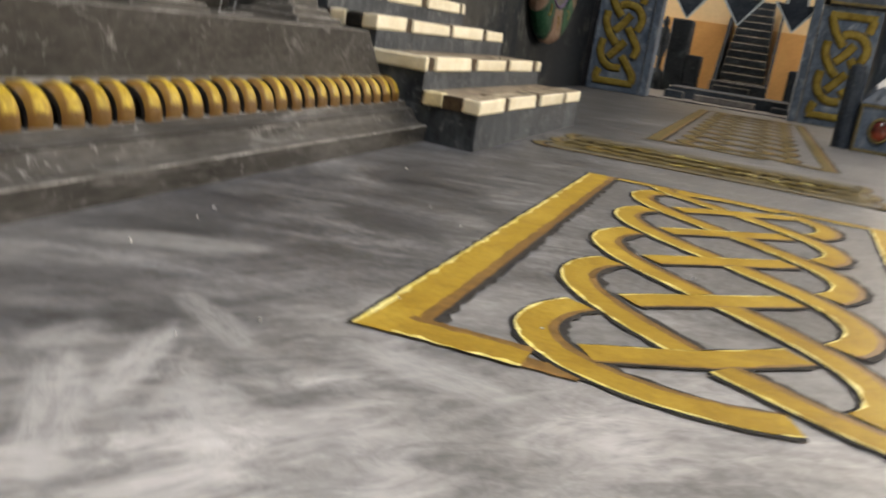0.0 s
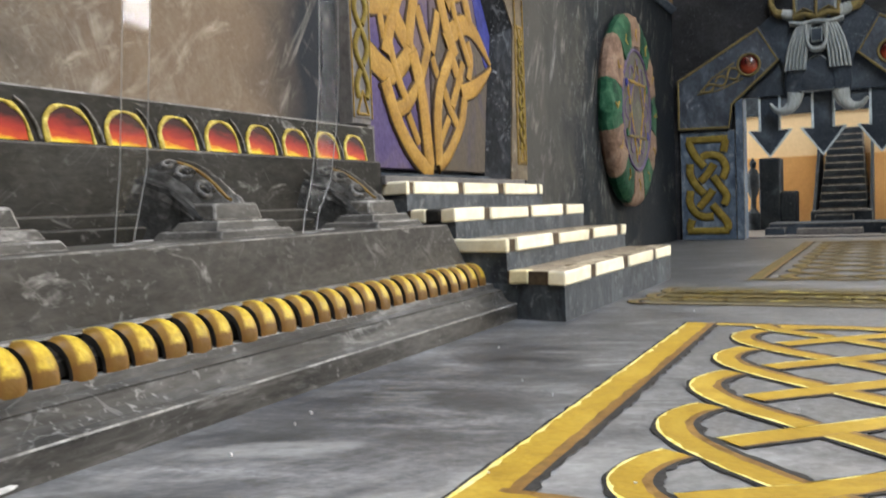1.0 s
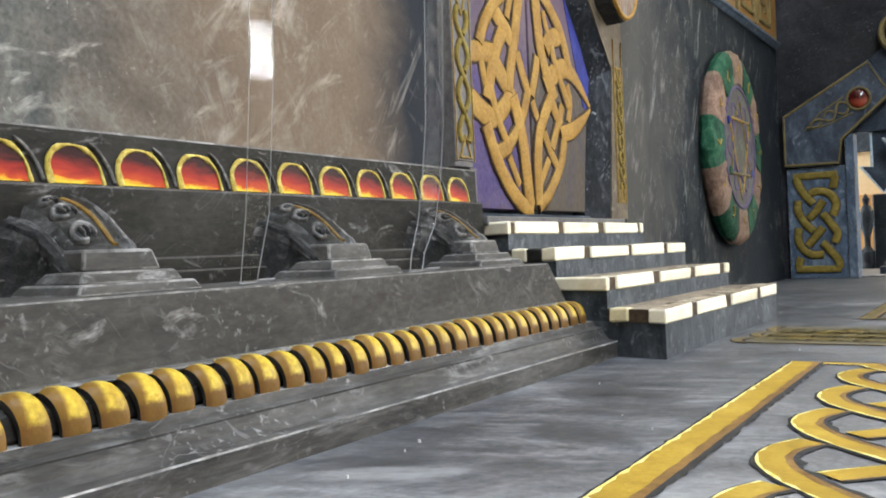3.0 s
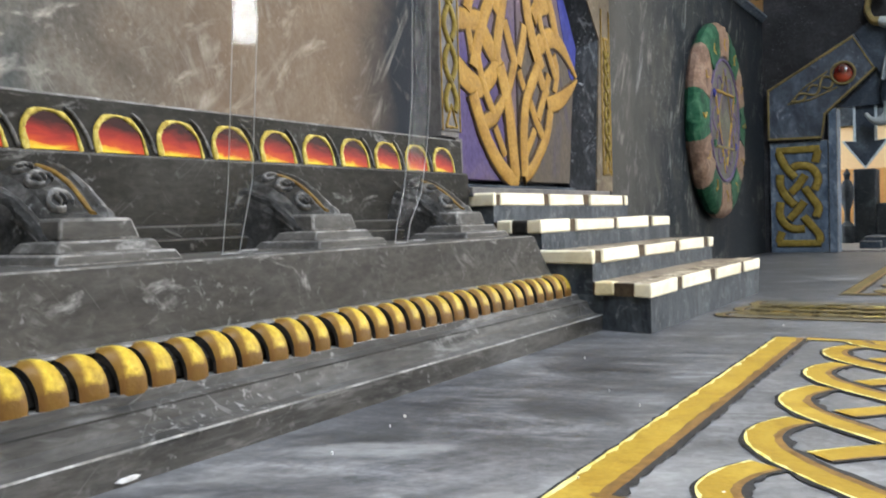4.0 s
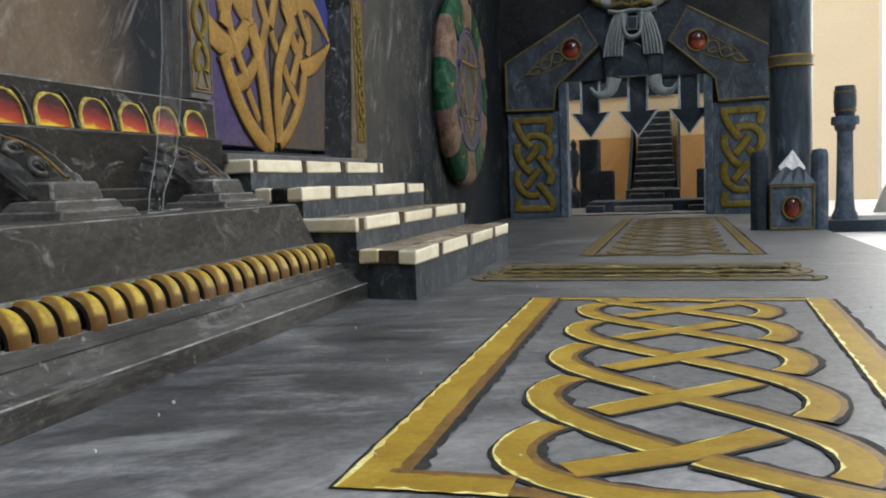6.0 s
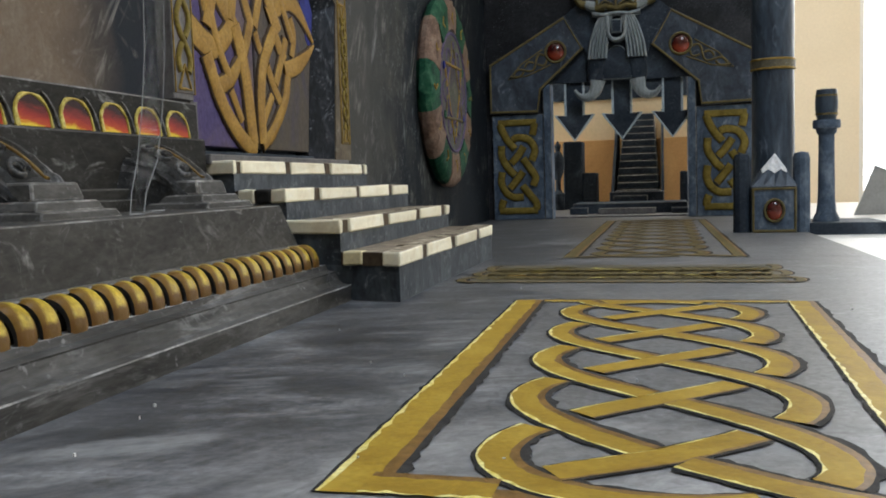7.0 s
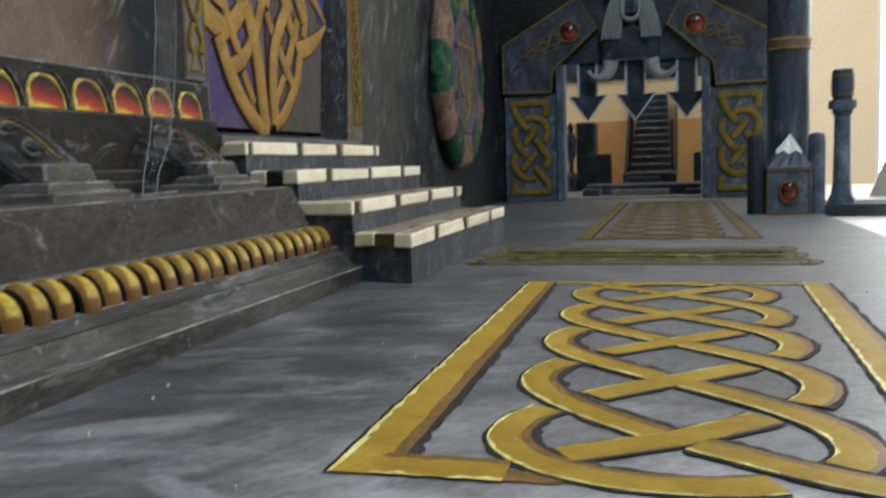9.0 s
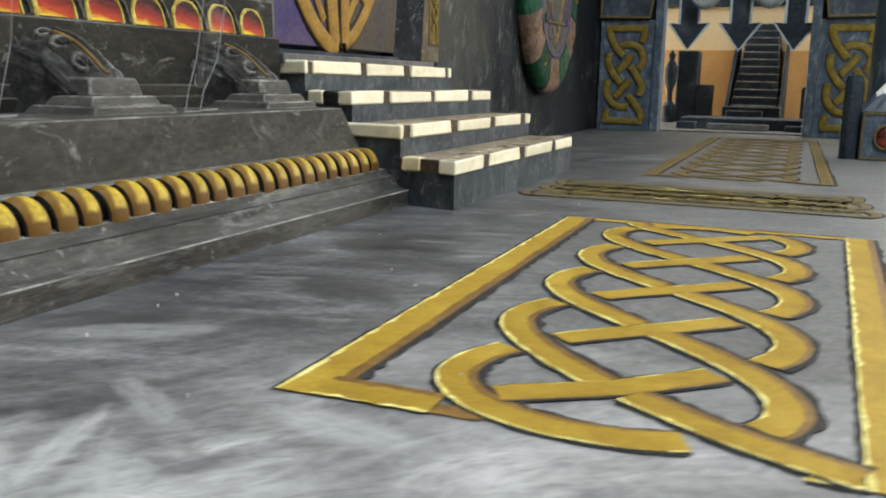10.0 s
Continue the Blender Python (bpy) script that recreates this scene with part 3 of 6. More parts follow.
def fire_paint():
    """Painted embers: yellow at the foot, orange, then deep red, streaked."""
    m = bpy.data.materials.new("ember_paint")
    m.use_nodes = True
    nt = m.node_tree
    b = nt.nodes["Principled BSDF"]
    tc = nt.nodes.new("ShaderNodeTexCoord")
    oi = nt.nodes.new("ShaderNodeObjectInfo")
    sp = nt.nodes.new("ShaderNodeSeparateXYZ")
    ad = nt.nodes.new("ShaderNodeVectorMath")
    links(nt, (tc.outputs["Generated"], sp.inputs[0]), (tc.outputs["Object"], ad.inputs[0]), (oi.outputs["Random"], ad.inputs[1]))
    mp = nt.nodes.new("ShaderNodeMapping")
    mp.inputs["Rotation"].default_value = (radians(28), 0, 0)
    mp.inputs["Scale"].default_value = (1, 0.5, 1.9)
    links(nt, (ad.outputs[0], mp.inputs[0]))
    n = noise_of(nt, mp.outputs[0], 120, 4, 0.6, 0.8)
    lean = nt.nodes.new("ShaderNodeMath")
    lean.operation = "MULTIPLY_ADD"
    lean.inputs[1].default_value = 0.26
    links(nt, (sp.outputs[1], lean.inputs[0]), (sp.outputs[2], lean.inputs[2]))
    mt = nt.nodes.new("ShaderNodeMath")
    mt.operation = "MULTIPLY_ADD"
    mt.inputs[1].default_value = 0.55
    sub = nt.nodes.new("ShaderNodeMath")
    sub.operation = "SUBTRACT"
    sub.inputs[1].default_value = 0.37
    links(nt, (n.outputs["Fac"], mt.inputs[0]), (lean.outputs[0], mt.inputs[2]), (mt.outputs[0], sub.inputs[0]))
    r = ramp_of(nt, [(0.02, (0.70, 0.52, 0.04)), (0.10, (0.58, 0.26, 0.012)), (0.18, (0.42, 0.055, 0.010)), (0.40, (0.27, 0.020, 0.013)), (0.58, (0.15, 0.012, 0.010)), (0.76, (0.025, 0.006, 0.006))])
    links(nt, (sub.outputs[0], r.inputs[0]), (r.outputs[0], b.inputs["Base Color"]))
    b.inputs["Roughness"].default_value = 0.6
    b.inputs["Specular IOR Level"].default_value = 0.2
    return m


M_FIRE = fire_paint()


def clear_plastic(name, share, milky=False):
    m = bpy.data.materials.new(name)
    m.use_nodes = True
    nt = m.node_tree
    nt.nodes.remove(nt.nodes["Principled BSDF"])
    tr, gl, mx = (nt.nodes.new(k) for k in ("ShaderNodeBsdfTransparent", "ShaderNodeBsdfDiffuse" if milky else "ShaderNodeBsdfGlossy", "ShaderNodeMixShader"))
    tr.inputs[0].default_value = (0.985, 0.985, 0.985, 1)
    if milky:
        gl.inputs[0].default_value = (0.85, 0.87, 0.9, 1)
    else:
        gl.inputs["Roughness"].default_value = 0.03
    mx.inputs[0].default_value = share
    links(nt, (tr.outputs[0], mx.inputs[1]), (gl.outputs[0], mx.inputs[2]), (mx.outputs[0], nt.nodes["Material Output"].inputs[0]))
    return m


M_CLEAR = clear_plastic("clear_plastic", 0.0052)
M_CLEAR_DULL = clear_plastic("dull_clear_plastic", 0.0024)
M_CLEAR_EDGE = clear_plastic("clear_plastic_edge", 0.34, True)


def glow(name, colour, strength):
    m = bpy.data.materials.new(name)
    m.use_nodes = True
    nt = m.node_tree
    nt.nodes.remove(nt.nodes["Principled BSDF"])
    e = nt.nodes.new("ShaderNodeEmission")
    e.inputs[0].default_value, e.inputs[1].default_value = (*colour, 1), strength
    links(nt, (e.outputs[0], nt.nodes["Material Output"].inputs[0]))
    return m


M_DAY = glow("daylight_outside", (1.0, 0.98, 0.95), 7.5)


# ---- mesh helpers ----
def finish(bm, name, mats, smooth=False):
    bmesh.ops.recalc_face_normals(bm, faces=bm.faces)
    me = bpy.data.meshes.new(name)
    bm.to_mesh(me)
    bm.free()
    for m in mats if isinstance(mats, (list, tuple)) else [mats]:
        me.materials.append(m)
    if smooth:
        me.polygons.foreach_set("use_smooth", [True] * len(me.polygons))
        me.set_sharp_from_angle(angle=radians(38))
    return me


def thing(name, label, category, at=(0, 0, 0), group="", kind=""):
    ob = new(name)
    ob.location = at
    ob.empty_display_size = 0.01
    return tagged(ob, label, category, group, kind)


def part(name, bm, mats, parent, label="", smooth=False, at=None):
    """One mesh object under a thing or a part; the mesh is given in the parent's own space."""
    ob = new(name, bm if isinstance(bm, bpy.types.Mesh) else finish(bm, name, mats, smooth))
    ob.parent = parent
    if at is not None:
        ob.location = at
    if label:
        ob["label"] = label
    return ob


def solo(name, bm, mats, label, category, kind="", group="", smooth=False):
    return tagged(new(name, finish(bm, name, mats, smooth)), label, category, group, kind)


def add_box(bm, x0, x1, y0, y1, z0, z1, bevel=0.0, mat=0, bevel_mat=None, seg=1):
    vs = [bm.verts.new(p) for p in ((x0, y0, z0), (x1, y0, z0), (x1, y1, z0), (x0, y1, z0), (x0, y0, z1), (x1, y0, z1), (x1, y1, z1), (x0, y1, z1))]
    fs = [bm.faces.new([vs[i] for i in q]) for q in ((0, 3, 2, 1), (4, 5, 6, 7), (0, 1, 5, 4), (1, 2, 6, 5), (2, 3, 7, 6), (3, 0, 4, 7))]
    for f in fs:
        f.material_index = mat
    if bevel:
        es = list({e for f in fs for e in f.edges})
        r = bmesh.ops.bevel(bm, geom=es, offset=bevel, segments=seg, affect="EDGES", profile=0.5)
        if bevel_mat is not None:
            for f in r["faces"]:
                f.material_index = bevel_mat
    return fs


def box(x0, x1, y0, y1, z0, z1, bevel=0.0, bevel_mat=None, seg=1):
    bm = bmesh.new()
    add_box(bm, x0, x1, y0, y1, z0, z1, bevel, 0, bevel_mat, seg)
    return bm


def prism(bm, pts, place, depth0, depth1, mat=0, bevel=0.0, bevel_mat=None):
    """A flat outline (u, v) drawn out between two depths; place(u, v, d) gives the point."""
    a = [bm.verts.new(place(u, v, depth0)) for u, v in pts]
    b = [bm.verts.new(place(u, v, depth1)) for u, v in pts]
    fs = [bm.faces.new(a), bm.faces.new(b)]
    n = len(pts)
    for i in range(n):
        fs.append(bm.faces.new([a[i], a[(i + 1) % n], b[(i + 1) % n], b[i]]))
    for f in fs:
        f.material_index = mat
    if bevel:
        r = bmesh.ops.bevel(bm, geom=list(fs[1].edges), offset=bevel, segments=1, affect="EDGES")
        if bevel_mat is not None:
            for f in r["faces"]:
                f.material_index = bevel_mat
    return fs


def on_left(x):
    """Onto a face of the left-hand wall: u along the hall, v up, d out into the hall."""
    return lambda u, v, d: (x + d, u, v)


def on_end(y):
    return lambda u, v, d: (u, y - d, v)


def on_floor(u, v, d):
    return (u, v, d)


def extrude_y(bm, prof, y0, y1, mats, steps=1, jitter=0.0, slant=None):
    """A moulding: the profile (x, z) run along y; mats gives a material for each edge of the profile."""
    n = len(prof)
    rows = []
    for k in range(steps + 1):
        f = k / steps
        row = []
        for i, (x, z) in enumerate(prof):
            y = y0 + (y1 - y0) * f
            if slant and k == steps:
                y += slant[i]
            j = jitter * noise.noise(Vector((y * 60, i * 3.7, 0)))
            row.append(bm.verts.new((x + j, y, z + j * 0.5 * (z > 0.004))))
        rows.append(row)
    for k in range(steps):
        for i in range(n - 1):
            f = bm.faces.new([rows[k][i], rows[k][i + 1], rows[k + 1][i + 1], rows[k + 1][i]])
            f.material_index = mats[i]
    for r in (rows[0], rows[-1]):
        bm.faces.new(r)
    return rows


def spline(pts, n=10):
    """A smooth line through the points."""
    out = []
    P = [Vector((*p, 0)) for p in pts]
    P = [P[0] * 2 - P[1]] + P + [P[-1] * 2 - P[-2]]
    for i in range(1, len(P) - 2):
        for k in range(n):
            t = k / n
            p = 0.5 * (2 * P[i] + (P[i + 1] - P[i - 1]) * t + (2 * P[i - 1] - 5 * P[i] + 4 * P[i + 1] - P[i + 2]) * t * t + (3 * P[i] - P[i - 1] - 3 * P[i + 1] + P[i + 2]) * t ** 3)
            out.append((p.x, p.y))
    out.append((P[-2].x, P[-2].y))
    return out


def normals2(pts):
    ns = []
    for i in range(len(pts)):
        a, b = pts[max(0, i - 1)], pts[min(len(pts) - 1, i + 1)]
        d = Vector((b[0] - a[0], b[1] - a[1]))
        d = d.normalized() if d.length > 1e-9 else Vector((1, 0))
        ns.append(Vector((-d.y, d.x)))
    return ns


def strap(bm, pts, width, place, height, base=0.0, mat=0, ragged=0.0):
    """A carved strap with a rounded back along a line on a surface."""
    prof = [(-0.5, 0.0), (-0.47, 0.55), (-0.36, 0.84), (-0.14, 0.99), (0.14, 1.0), (0.36, 0.86), (0.47, 0.57), (0.5, 0.0)]
    ns = normals2(pts)
    rows = []
    for i, (p, n) in enumerate(zip(pts, ns)):
        w = width(i / max(1, len(pts) - 1)) if callable(width) else width
        w *= 1 + ragged * noise.noise(Vector((p[0] * 300, p[1] * 300, 1.5)))
        rows.append([bm.verts.new(place(p[0] + n.x * s * w, p[1] + n.y * s * w, base + height * h)) for s, h in prof])
    for a, b in zip(rows, rows[1:]):
        for k in range(len(prof) - 1):
            bm.faces.new([a[k], a[k + 1], b[k + 1], b[k]]).material_index = mat
    for r in (rows[0], rows[-1]):
        bm.faces.new(r).material_index = mat


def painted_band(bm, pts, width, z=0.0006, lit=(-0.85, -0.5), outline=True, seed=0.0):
    """A painted strap on the floor, a hair proud of it: ochre, its light and shade painted on by direction: a pale
    brush line on the side towards lit, a brown shade and a black line on the other.
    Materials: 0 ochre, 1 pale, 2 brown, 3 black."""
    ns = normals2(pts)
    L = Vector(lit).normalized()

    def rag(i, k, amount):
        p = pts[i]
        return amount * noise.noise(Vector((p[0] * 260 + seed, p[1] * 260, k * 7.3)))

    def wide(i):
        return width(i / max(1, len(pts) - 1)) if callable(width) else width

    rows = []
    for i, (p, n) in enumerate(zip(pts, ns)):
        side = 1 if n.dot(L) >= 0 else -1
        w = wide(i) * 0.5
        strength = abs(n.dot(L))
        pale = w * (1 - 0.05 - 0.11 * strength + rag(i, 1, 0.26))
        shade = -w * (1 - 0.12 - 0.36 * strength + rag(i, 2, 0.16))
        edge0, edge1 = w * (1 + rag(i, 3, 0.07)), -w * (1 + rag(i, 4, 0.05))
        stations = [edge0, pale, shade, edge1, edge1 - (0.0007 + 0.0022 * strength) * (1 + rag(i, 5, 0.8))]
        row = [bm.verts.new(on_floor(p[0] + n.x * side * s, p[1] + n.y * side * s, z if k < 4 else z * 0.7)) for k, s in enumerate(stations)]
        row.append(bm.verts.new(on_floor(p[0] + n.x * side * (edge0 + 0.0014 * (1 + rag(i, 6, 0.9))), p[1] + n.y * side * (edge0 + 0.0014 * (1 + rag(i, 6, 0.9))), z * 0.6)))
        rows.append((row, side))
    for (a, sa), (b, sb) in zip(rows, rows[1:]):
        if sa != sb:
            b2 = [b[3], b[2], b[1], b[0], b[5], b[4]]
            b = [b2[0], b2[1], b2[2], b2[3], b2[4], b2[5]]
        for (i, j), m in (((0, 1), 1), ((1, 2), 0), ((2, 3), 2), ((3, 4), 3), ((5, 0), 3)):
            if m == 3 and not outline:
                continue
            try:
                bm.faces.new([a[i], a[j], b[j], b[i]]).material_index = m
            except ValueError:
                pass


# greyer golds: on the far rug they put haze into the colour
DULL_PAINTS = [M_DULL, M_OLDGOLD, M_BROWN, M_BLACK]
FLOOR_PAINTS = [M_GOLD, M_GOLD_LIGHT, M_BROWN, M_BLACK]


def cut_gaps(lines, over, gap):
    """Cuts the strands that pass under others. lines: lists of points; over(p, da, db) says whether the first goes over there."""
    cuts = [[] for _ in lines]
    segs = [np.array(l) for l in lines]
    for i in range(len(segs)):
        for j in range(i + 1, len(segs)):
            A, B = segs[i], segs[j]
            for a in range(len(A) - 1):
                p, r = A[a], A[a + 1] - A[a]
                q, s = B[:-1], B[1:] - B[:-1]
                cr = r[0] * s[:, 1] - r[1] * s[:, 0]
                cr = np.where(np.abs(cr) < 1e-14, 1e-14, cr)
                d = q - p
                t = (d[:, 0] * s[:, 1] - d[:, 1] * s[:, 0]) / cr
                u = (d[:, 0] * r[1] - d[:, 1] * r[0]) / cr
                for b in np.nonzero((t >= 0) & (t < 1) & (u >= 0) & (u < 1))[0]:
                    at = p + r * t[b]
                    (cuts[j] if over(at, r, s[b]) else cuts[i]).append(at)
    out = []
    for l, c in zip(segs, cuts):
        run = []
        for p in l:
            if any(np.hypot(*(p - k)) < gap for k in c):
                if len(run) > 2:
                    out.append(run)
                run = []
            else:
                run.append((float(p[0]), float(p[1])))
        if len(run) > 2:
            out.append(run)
    return out

# ---- room ----
ROOM = (-1.7, 2.4, -2.3, 3.2, -0.76, 1.75)


def build_room():
    x0, x1, y0, y1, z0, z1 = ROOM
    solo("room_floor", box(x0, x1, y0, y1, z0 - 0.1, z0), M_GREYCARD, "plain grey floor of the room under the table", "floor", "structure")
    solo("ceiling", box(x0, x1, y0, y1, z1, z1 + 0.1), M_CEIL, "plain white painted room ceiling", "ceiling", "structure")
    solo("wall_south", box(x0, x1, y0 - 0.1, y0, z0, z1), M_ROOM, "plain cream painted room wall", "wall", "structure")
    # north wall with the window opening
    bm = bmesh.new()
    wx0, wx1, wz0, wz1 = 0.628, 2.0, -0.25, 1.3
    for a, b, c, d in ((x0, wx0, z0, z1), (wx1, x1, z0, z1), (wx0, wx1, z0, wz0), (wx0, wx1, wz1, z1)):
        add_box(bm, a, b, y1, y1 + 0.1, c, d)
    solo("wall_north", bm, M_ROOM, "cream painted room wall with a bright window", "wall", "structure")
    bm = bmesh.new()
    sy0, sy1, sz0, sz1 = 2.6, 3.1, 0.92, 1.18
    for a, b, c, d in ((y0 - 0.1, sy0, z0, z1), (sy1, y1 + 0.1, z0, z1), (sy0, sy1, z0, sz0), (sy0, sy1, sz1, z1)):
        add_box(bm, x1, x1 + 0.1, a, b, c, d)
    solo("wall_east", bm, M_ROOM, "cream painted room wall with a high pane", "wall", "structure")
    # west wall, with an opening made up for the added lamp there
    bm = bmesh.new()
    vy0, vy1, vz0, vz1 = 1.9, 3.0, 0.05, 1.15
    for a, b, c, d in ((y0 - 0.1, vy0, z0, z1), (vy1, y1 + 0.1, z0, z1), (vy0, vy1, z0, vz0), (vy0, vy1, vz1, z1)):
        add_box(bm, x0 - 0.1, x0, a, b, c, d)
    solo("wall_west", bm, M_ROOM, "cream painted room wall with an added opening", "wall", "structure")
    for name, args, n in (("window_1", (wx0, wx1, wz0, wz1), 22), ):
        w = thing(name, "bright window with pale horizontal blinds", "window", kind="structure")
        fr = bmesh.new()
        for a, b, c, d in ((wx0, wx0 + 0.02, wz0, wz1), (wx1 - 0.02, wx1, wz0, wz1), (wx0, wx1, wz0, wz0 + 0.02), (wx0, wx1, wz1 - 0.02, wz1)):
            add_box(fr, a, b, y1 + 0.03, y1 + 0.07, c, d, 0.002)
        part("window_frame", fr, M_CEIL, w)
        slat = finish(box(wx0 + 0.022, wx1 - 0.022, -0.012, 0.012, -0.001, 0.001), "slat", M_CEIL)
        for k in range(30):
            s = part("slat", slat, None, w, at=(0, y1 + 0.045, wz0 + 0.05 + k * 0.05))
            s.rotation_euler = (radians(10), 0, 0)
    solo("backdrop", box(wx0 - 0.5, wx1 + 0.5, y1 + 0.5, y1 + 0.52, wz0 - 0.5, wz1 + 0.5), M_DAY, "bright overcast daylight outside the window", "backdrop", "structure")
    solo("backdrop", box(x1 + 0.3, x1 + 0.32, sy0 - 0.5, sy1 + 0.5, sz0 - 0.4, sz1 + 0.4), M_DAY, "bright overcast daylight outside the high pane", "backdrop", "structure")
    # glowing sheet added outside the made-up west opening
    solo("backdrop", box(x0 - 0.62, x0 - 0.6, vy0 - 0.5, vy1 + 0.5, vz0 - 0.4, vz1 + 0.4), M_DAY, "bright daylight sheet added outside the unseen west opening", "backdrop", "structure")
    # unseen panel, added to house the overhead fill lamp
    c = thing("ceiling_light", "flat white ceiling panel added around the overhead fill lamp", "ceiling light", (0.55, 0.10, z1))
    fr = bmesh.new()
    for a, b, e, f in ((-0.31, 0.31, -0.61, -0.585), (-0.31, 0.31, 0.585, 0.61), (-0.31, -0.285, -0.585, 0.585), (0.285, 0.31, -0.585, 0.585)):
        add_box(fr, a, b, e, f, -0.04, 0.0)
    part("frame", fr, M_CEIL, c)
    part("diffuser", box(-0.285, 0.285, -0.585, 0.585, -0.02, -0.012), M_CEIL, c)
    # table
    t = thing("display_table", "large white laminate table that carries the model", "table", (0.3, 0.6, ROOM[4]))
    part("tabletop", box(-0.95, 0.95, -1.45, 1.75, 0.72, 0.7555, 0.003), M_TABLE, t)
    for sx in (-0.88, 0.88):
        for sy in (-1.38, 1.68):
            part("leg", box(sx - 0.025, sx + 0.025, sy - 0.025, sy + 0.025, 0, 0.72, 0.003), M_GREYCARD, t)


build_room()

# ---- the model's floor and walls ----
Z_BASE = -0.0045  # table top
bm = bmesh.new()
fx0, fx1, fy0, fy1 = -0.36, 0.178, -0.62, 2.3
prism(bm, [(fx0, fy0), (fx1 + 0.006, fy0), (fx1 + 0.004, 0.8), (fx1 - 0.003, 1.15), (fx1 - 0.002, fy1), (fx0, fy1)], on_floor, -0.0042, 0.0, 0, 0.0008)
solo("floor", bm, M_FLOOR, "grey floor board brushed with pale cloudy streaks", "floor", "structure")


def panel_wall(name, mat, x, y0, y1, z0, z1, label, thick=0.012):
    return solo(name, box(x - thick, x, y0, y1, z0, z1, 0.0006), mat, label, "wall", "structure")


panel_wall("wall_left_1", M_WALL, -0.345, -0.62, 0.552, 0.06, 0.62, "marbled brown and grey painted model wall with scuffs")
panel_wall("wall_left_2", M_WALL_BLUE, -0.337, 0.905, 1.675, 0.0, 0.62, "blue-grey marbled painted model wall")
solo("wall_rear", box(-0.372, -0.3695, 0.54, 0.92, 0.0, 0.62), M_NAVY, "dark backing board behind the doorway", "wall", "structure")


# ---- plinth with rope moulding and painted hearth arches ----
def build_plinth():
    top = thing("hearth_plinth", "dark grey stepped plinth with golden rope and painted fire arches", "plinth")
    y0, y1 = -0.5, 0.552
    # foot moulding: 0 stone, 1 brushed edge
    prof = [(-0.36, 0.0), (-0.2100, 0.0), (-0.2097, 0.0104), (-0.2101, 0.0111), (-0.2160, 0.0118), (-0.2198, 0.0146), (-0.2214, 0.0190), (-0.2219, 0.0197), (-0.2284, 0.0205), (-0.2293, 0.0240), (-0.2420, 0.0244), (-0.36, 0.0244)]
    bm = bmesh.new()
    extrude_y(bm, prof, y0, y1 + 0.012, [0, 0, 1, 0, 0, 0, 2, 0, 0, 1, 0], 60, 0.0005)
    part("foot_moulding", bm, [M_MOULD, M_EDGELINE, M_DARKSTONE], top)
    # bed behind the rope and the upper block
    prof = [(-0.36, 0.0228), (-0.2400, 0.0228), (-0.2400, 0.0375), (-0.2385, 0.0383), (-0.2390, 0.0392), (-0.2440, 0.0395), (-0.2455, 0.0664), (-0.2463, 0.0671), (-0.36, 0.0671)]
    slant = [0, 0.012, 0.010, 0.010, 0.008, 0.008, -0.014, -0.0145, -0.0145]
    bm = bmesh.new()
    extrude_y(bm, prof, y0, y1 - 0.012, [0, 2, 1, 1, 1, 0, 1, 0], 40, 0.0004, slant)
    part("plinth_block", bm, [M_STONE, M_EDGE, M_BLACK], top)
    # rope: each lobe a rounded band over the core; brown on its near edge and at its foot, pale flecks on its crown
    section = [(-1.0 + 2.0 * j / 16, 1.0 - 0.09 * abs(-1.0 + j / 8) ** 3) for j in range(17)]
    section = [(-1.0, 0.72)] + section + [(1.0, 0.72)]
    n_a = 36
    bm = bmesh.new()
    rows = []
    for i in range(n_a + 1):
        a = radians(-5 + 113 * i / n_a)
        ca, sa = math.cos(a), math.sin(a)
        px, pz = math.copysign(abs(ca) ** 0.85, ca) * 0.0094, math.copysign(abs(sa) ** 0.9, sa) * 0.0146
        rows.append([bm.verts.new((px * r, q * 0.0054 - 0.0026 * sa * abs(sa) + 0.0008, pz * r)) for q, r in section])
    for i in range(n_a):
        deg = -5 + 113 * i / n_a
        for j in range(len(section) - 1):
            f = bm.faces.new([rows[i][j], rows[i][j + 1], rows[i + 1][j + 1], rows[i + 1][j]])
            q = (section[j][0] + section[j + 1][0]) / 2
            # side faces are black, so the gaps between lobes stay dark
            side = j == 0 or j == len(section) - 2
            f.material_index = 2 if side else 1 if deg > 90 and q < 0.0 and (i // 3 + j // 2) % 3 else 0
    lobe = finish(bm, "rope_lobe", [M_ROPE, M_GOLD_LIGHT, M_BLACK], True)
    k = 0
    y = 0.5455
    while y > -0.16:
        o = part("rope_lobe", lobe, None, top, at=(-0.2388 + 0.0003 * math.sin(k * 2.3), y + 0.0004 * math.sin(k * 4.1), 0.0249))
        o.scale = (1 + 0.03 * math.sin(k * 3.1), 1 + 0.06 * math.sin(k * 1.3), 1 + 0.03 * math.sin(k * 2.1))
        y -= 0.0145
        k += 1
    bm = bmesh.new()
    add_box(bm, -0.2455, -0.2343, y0, y1 - 0.002, 0.0225, 0.0360, 0.003)
    part("rope_core", bm, M_DARKSTONE, top)
    # panel behind the carved brackets, with two steps at its foot
    prof = [(-0.36, 0.0668), (-0.3120, 0.0668), (-0.3120, 0.0735), (-0.3128, 0.0742), (-0.3170, 0.0745), (-0.3172, 0.0800), (-0.3180, 0.0808), (-0.3240, 0.0812), (-0.3250, 0.1138), (-0.3262, 0.1150), (-0.36, 0.1150)]
    bm = bmesh.new()
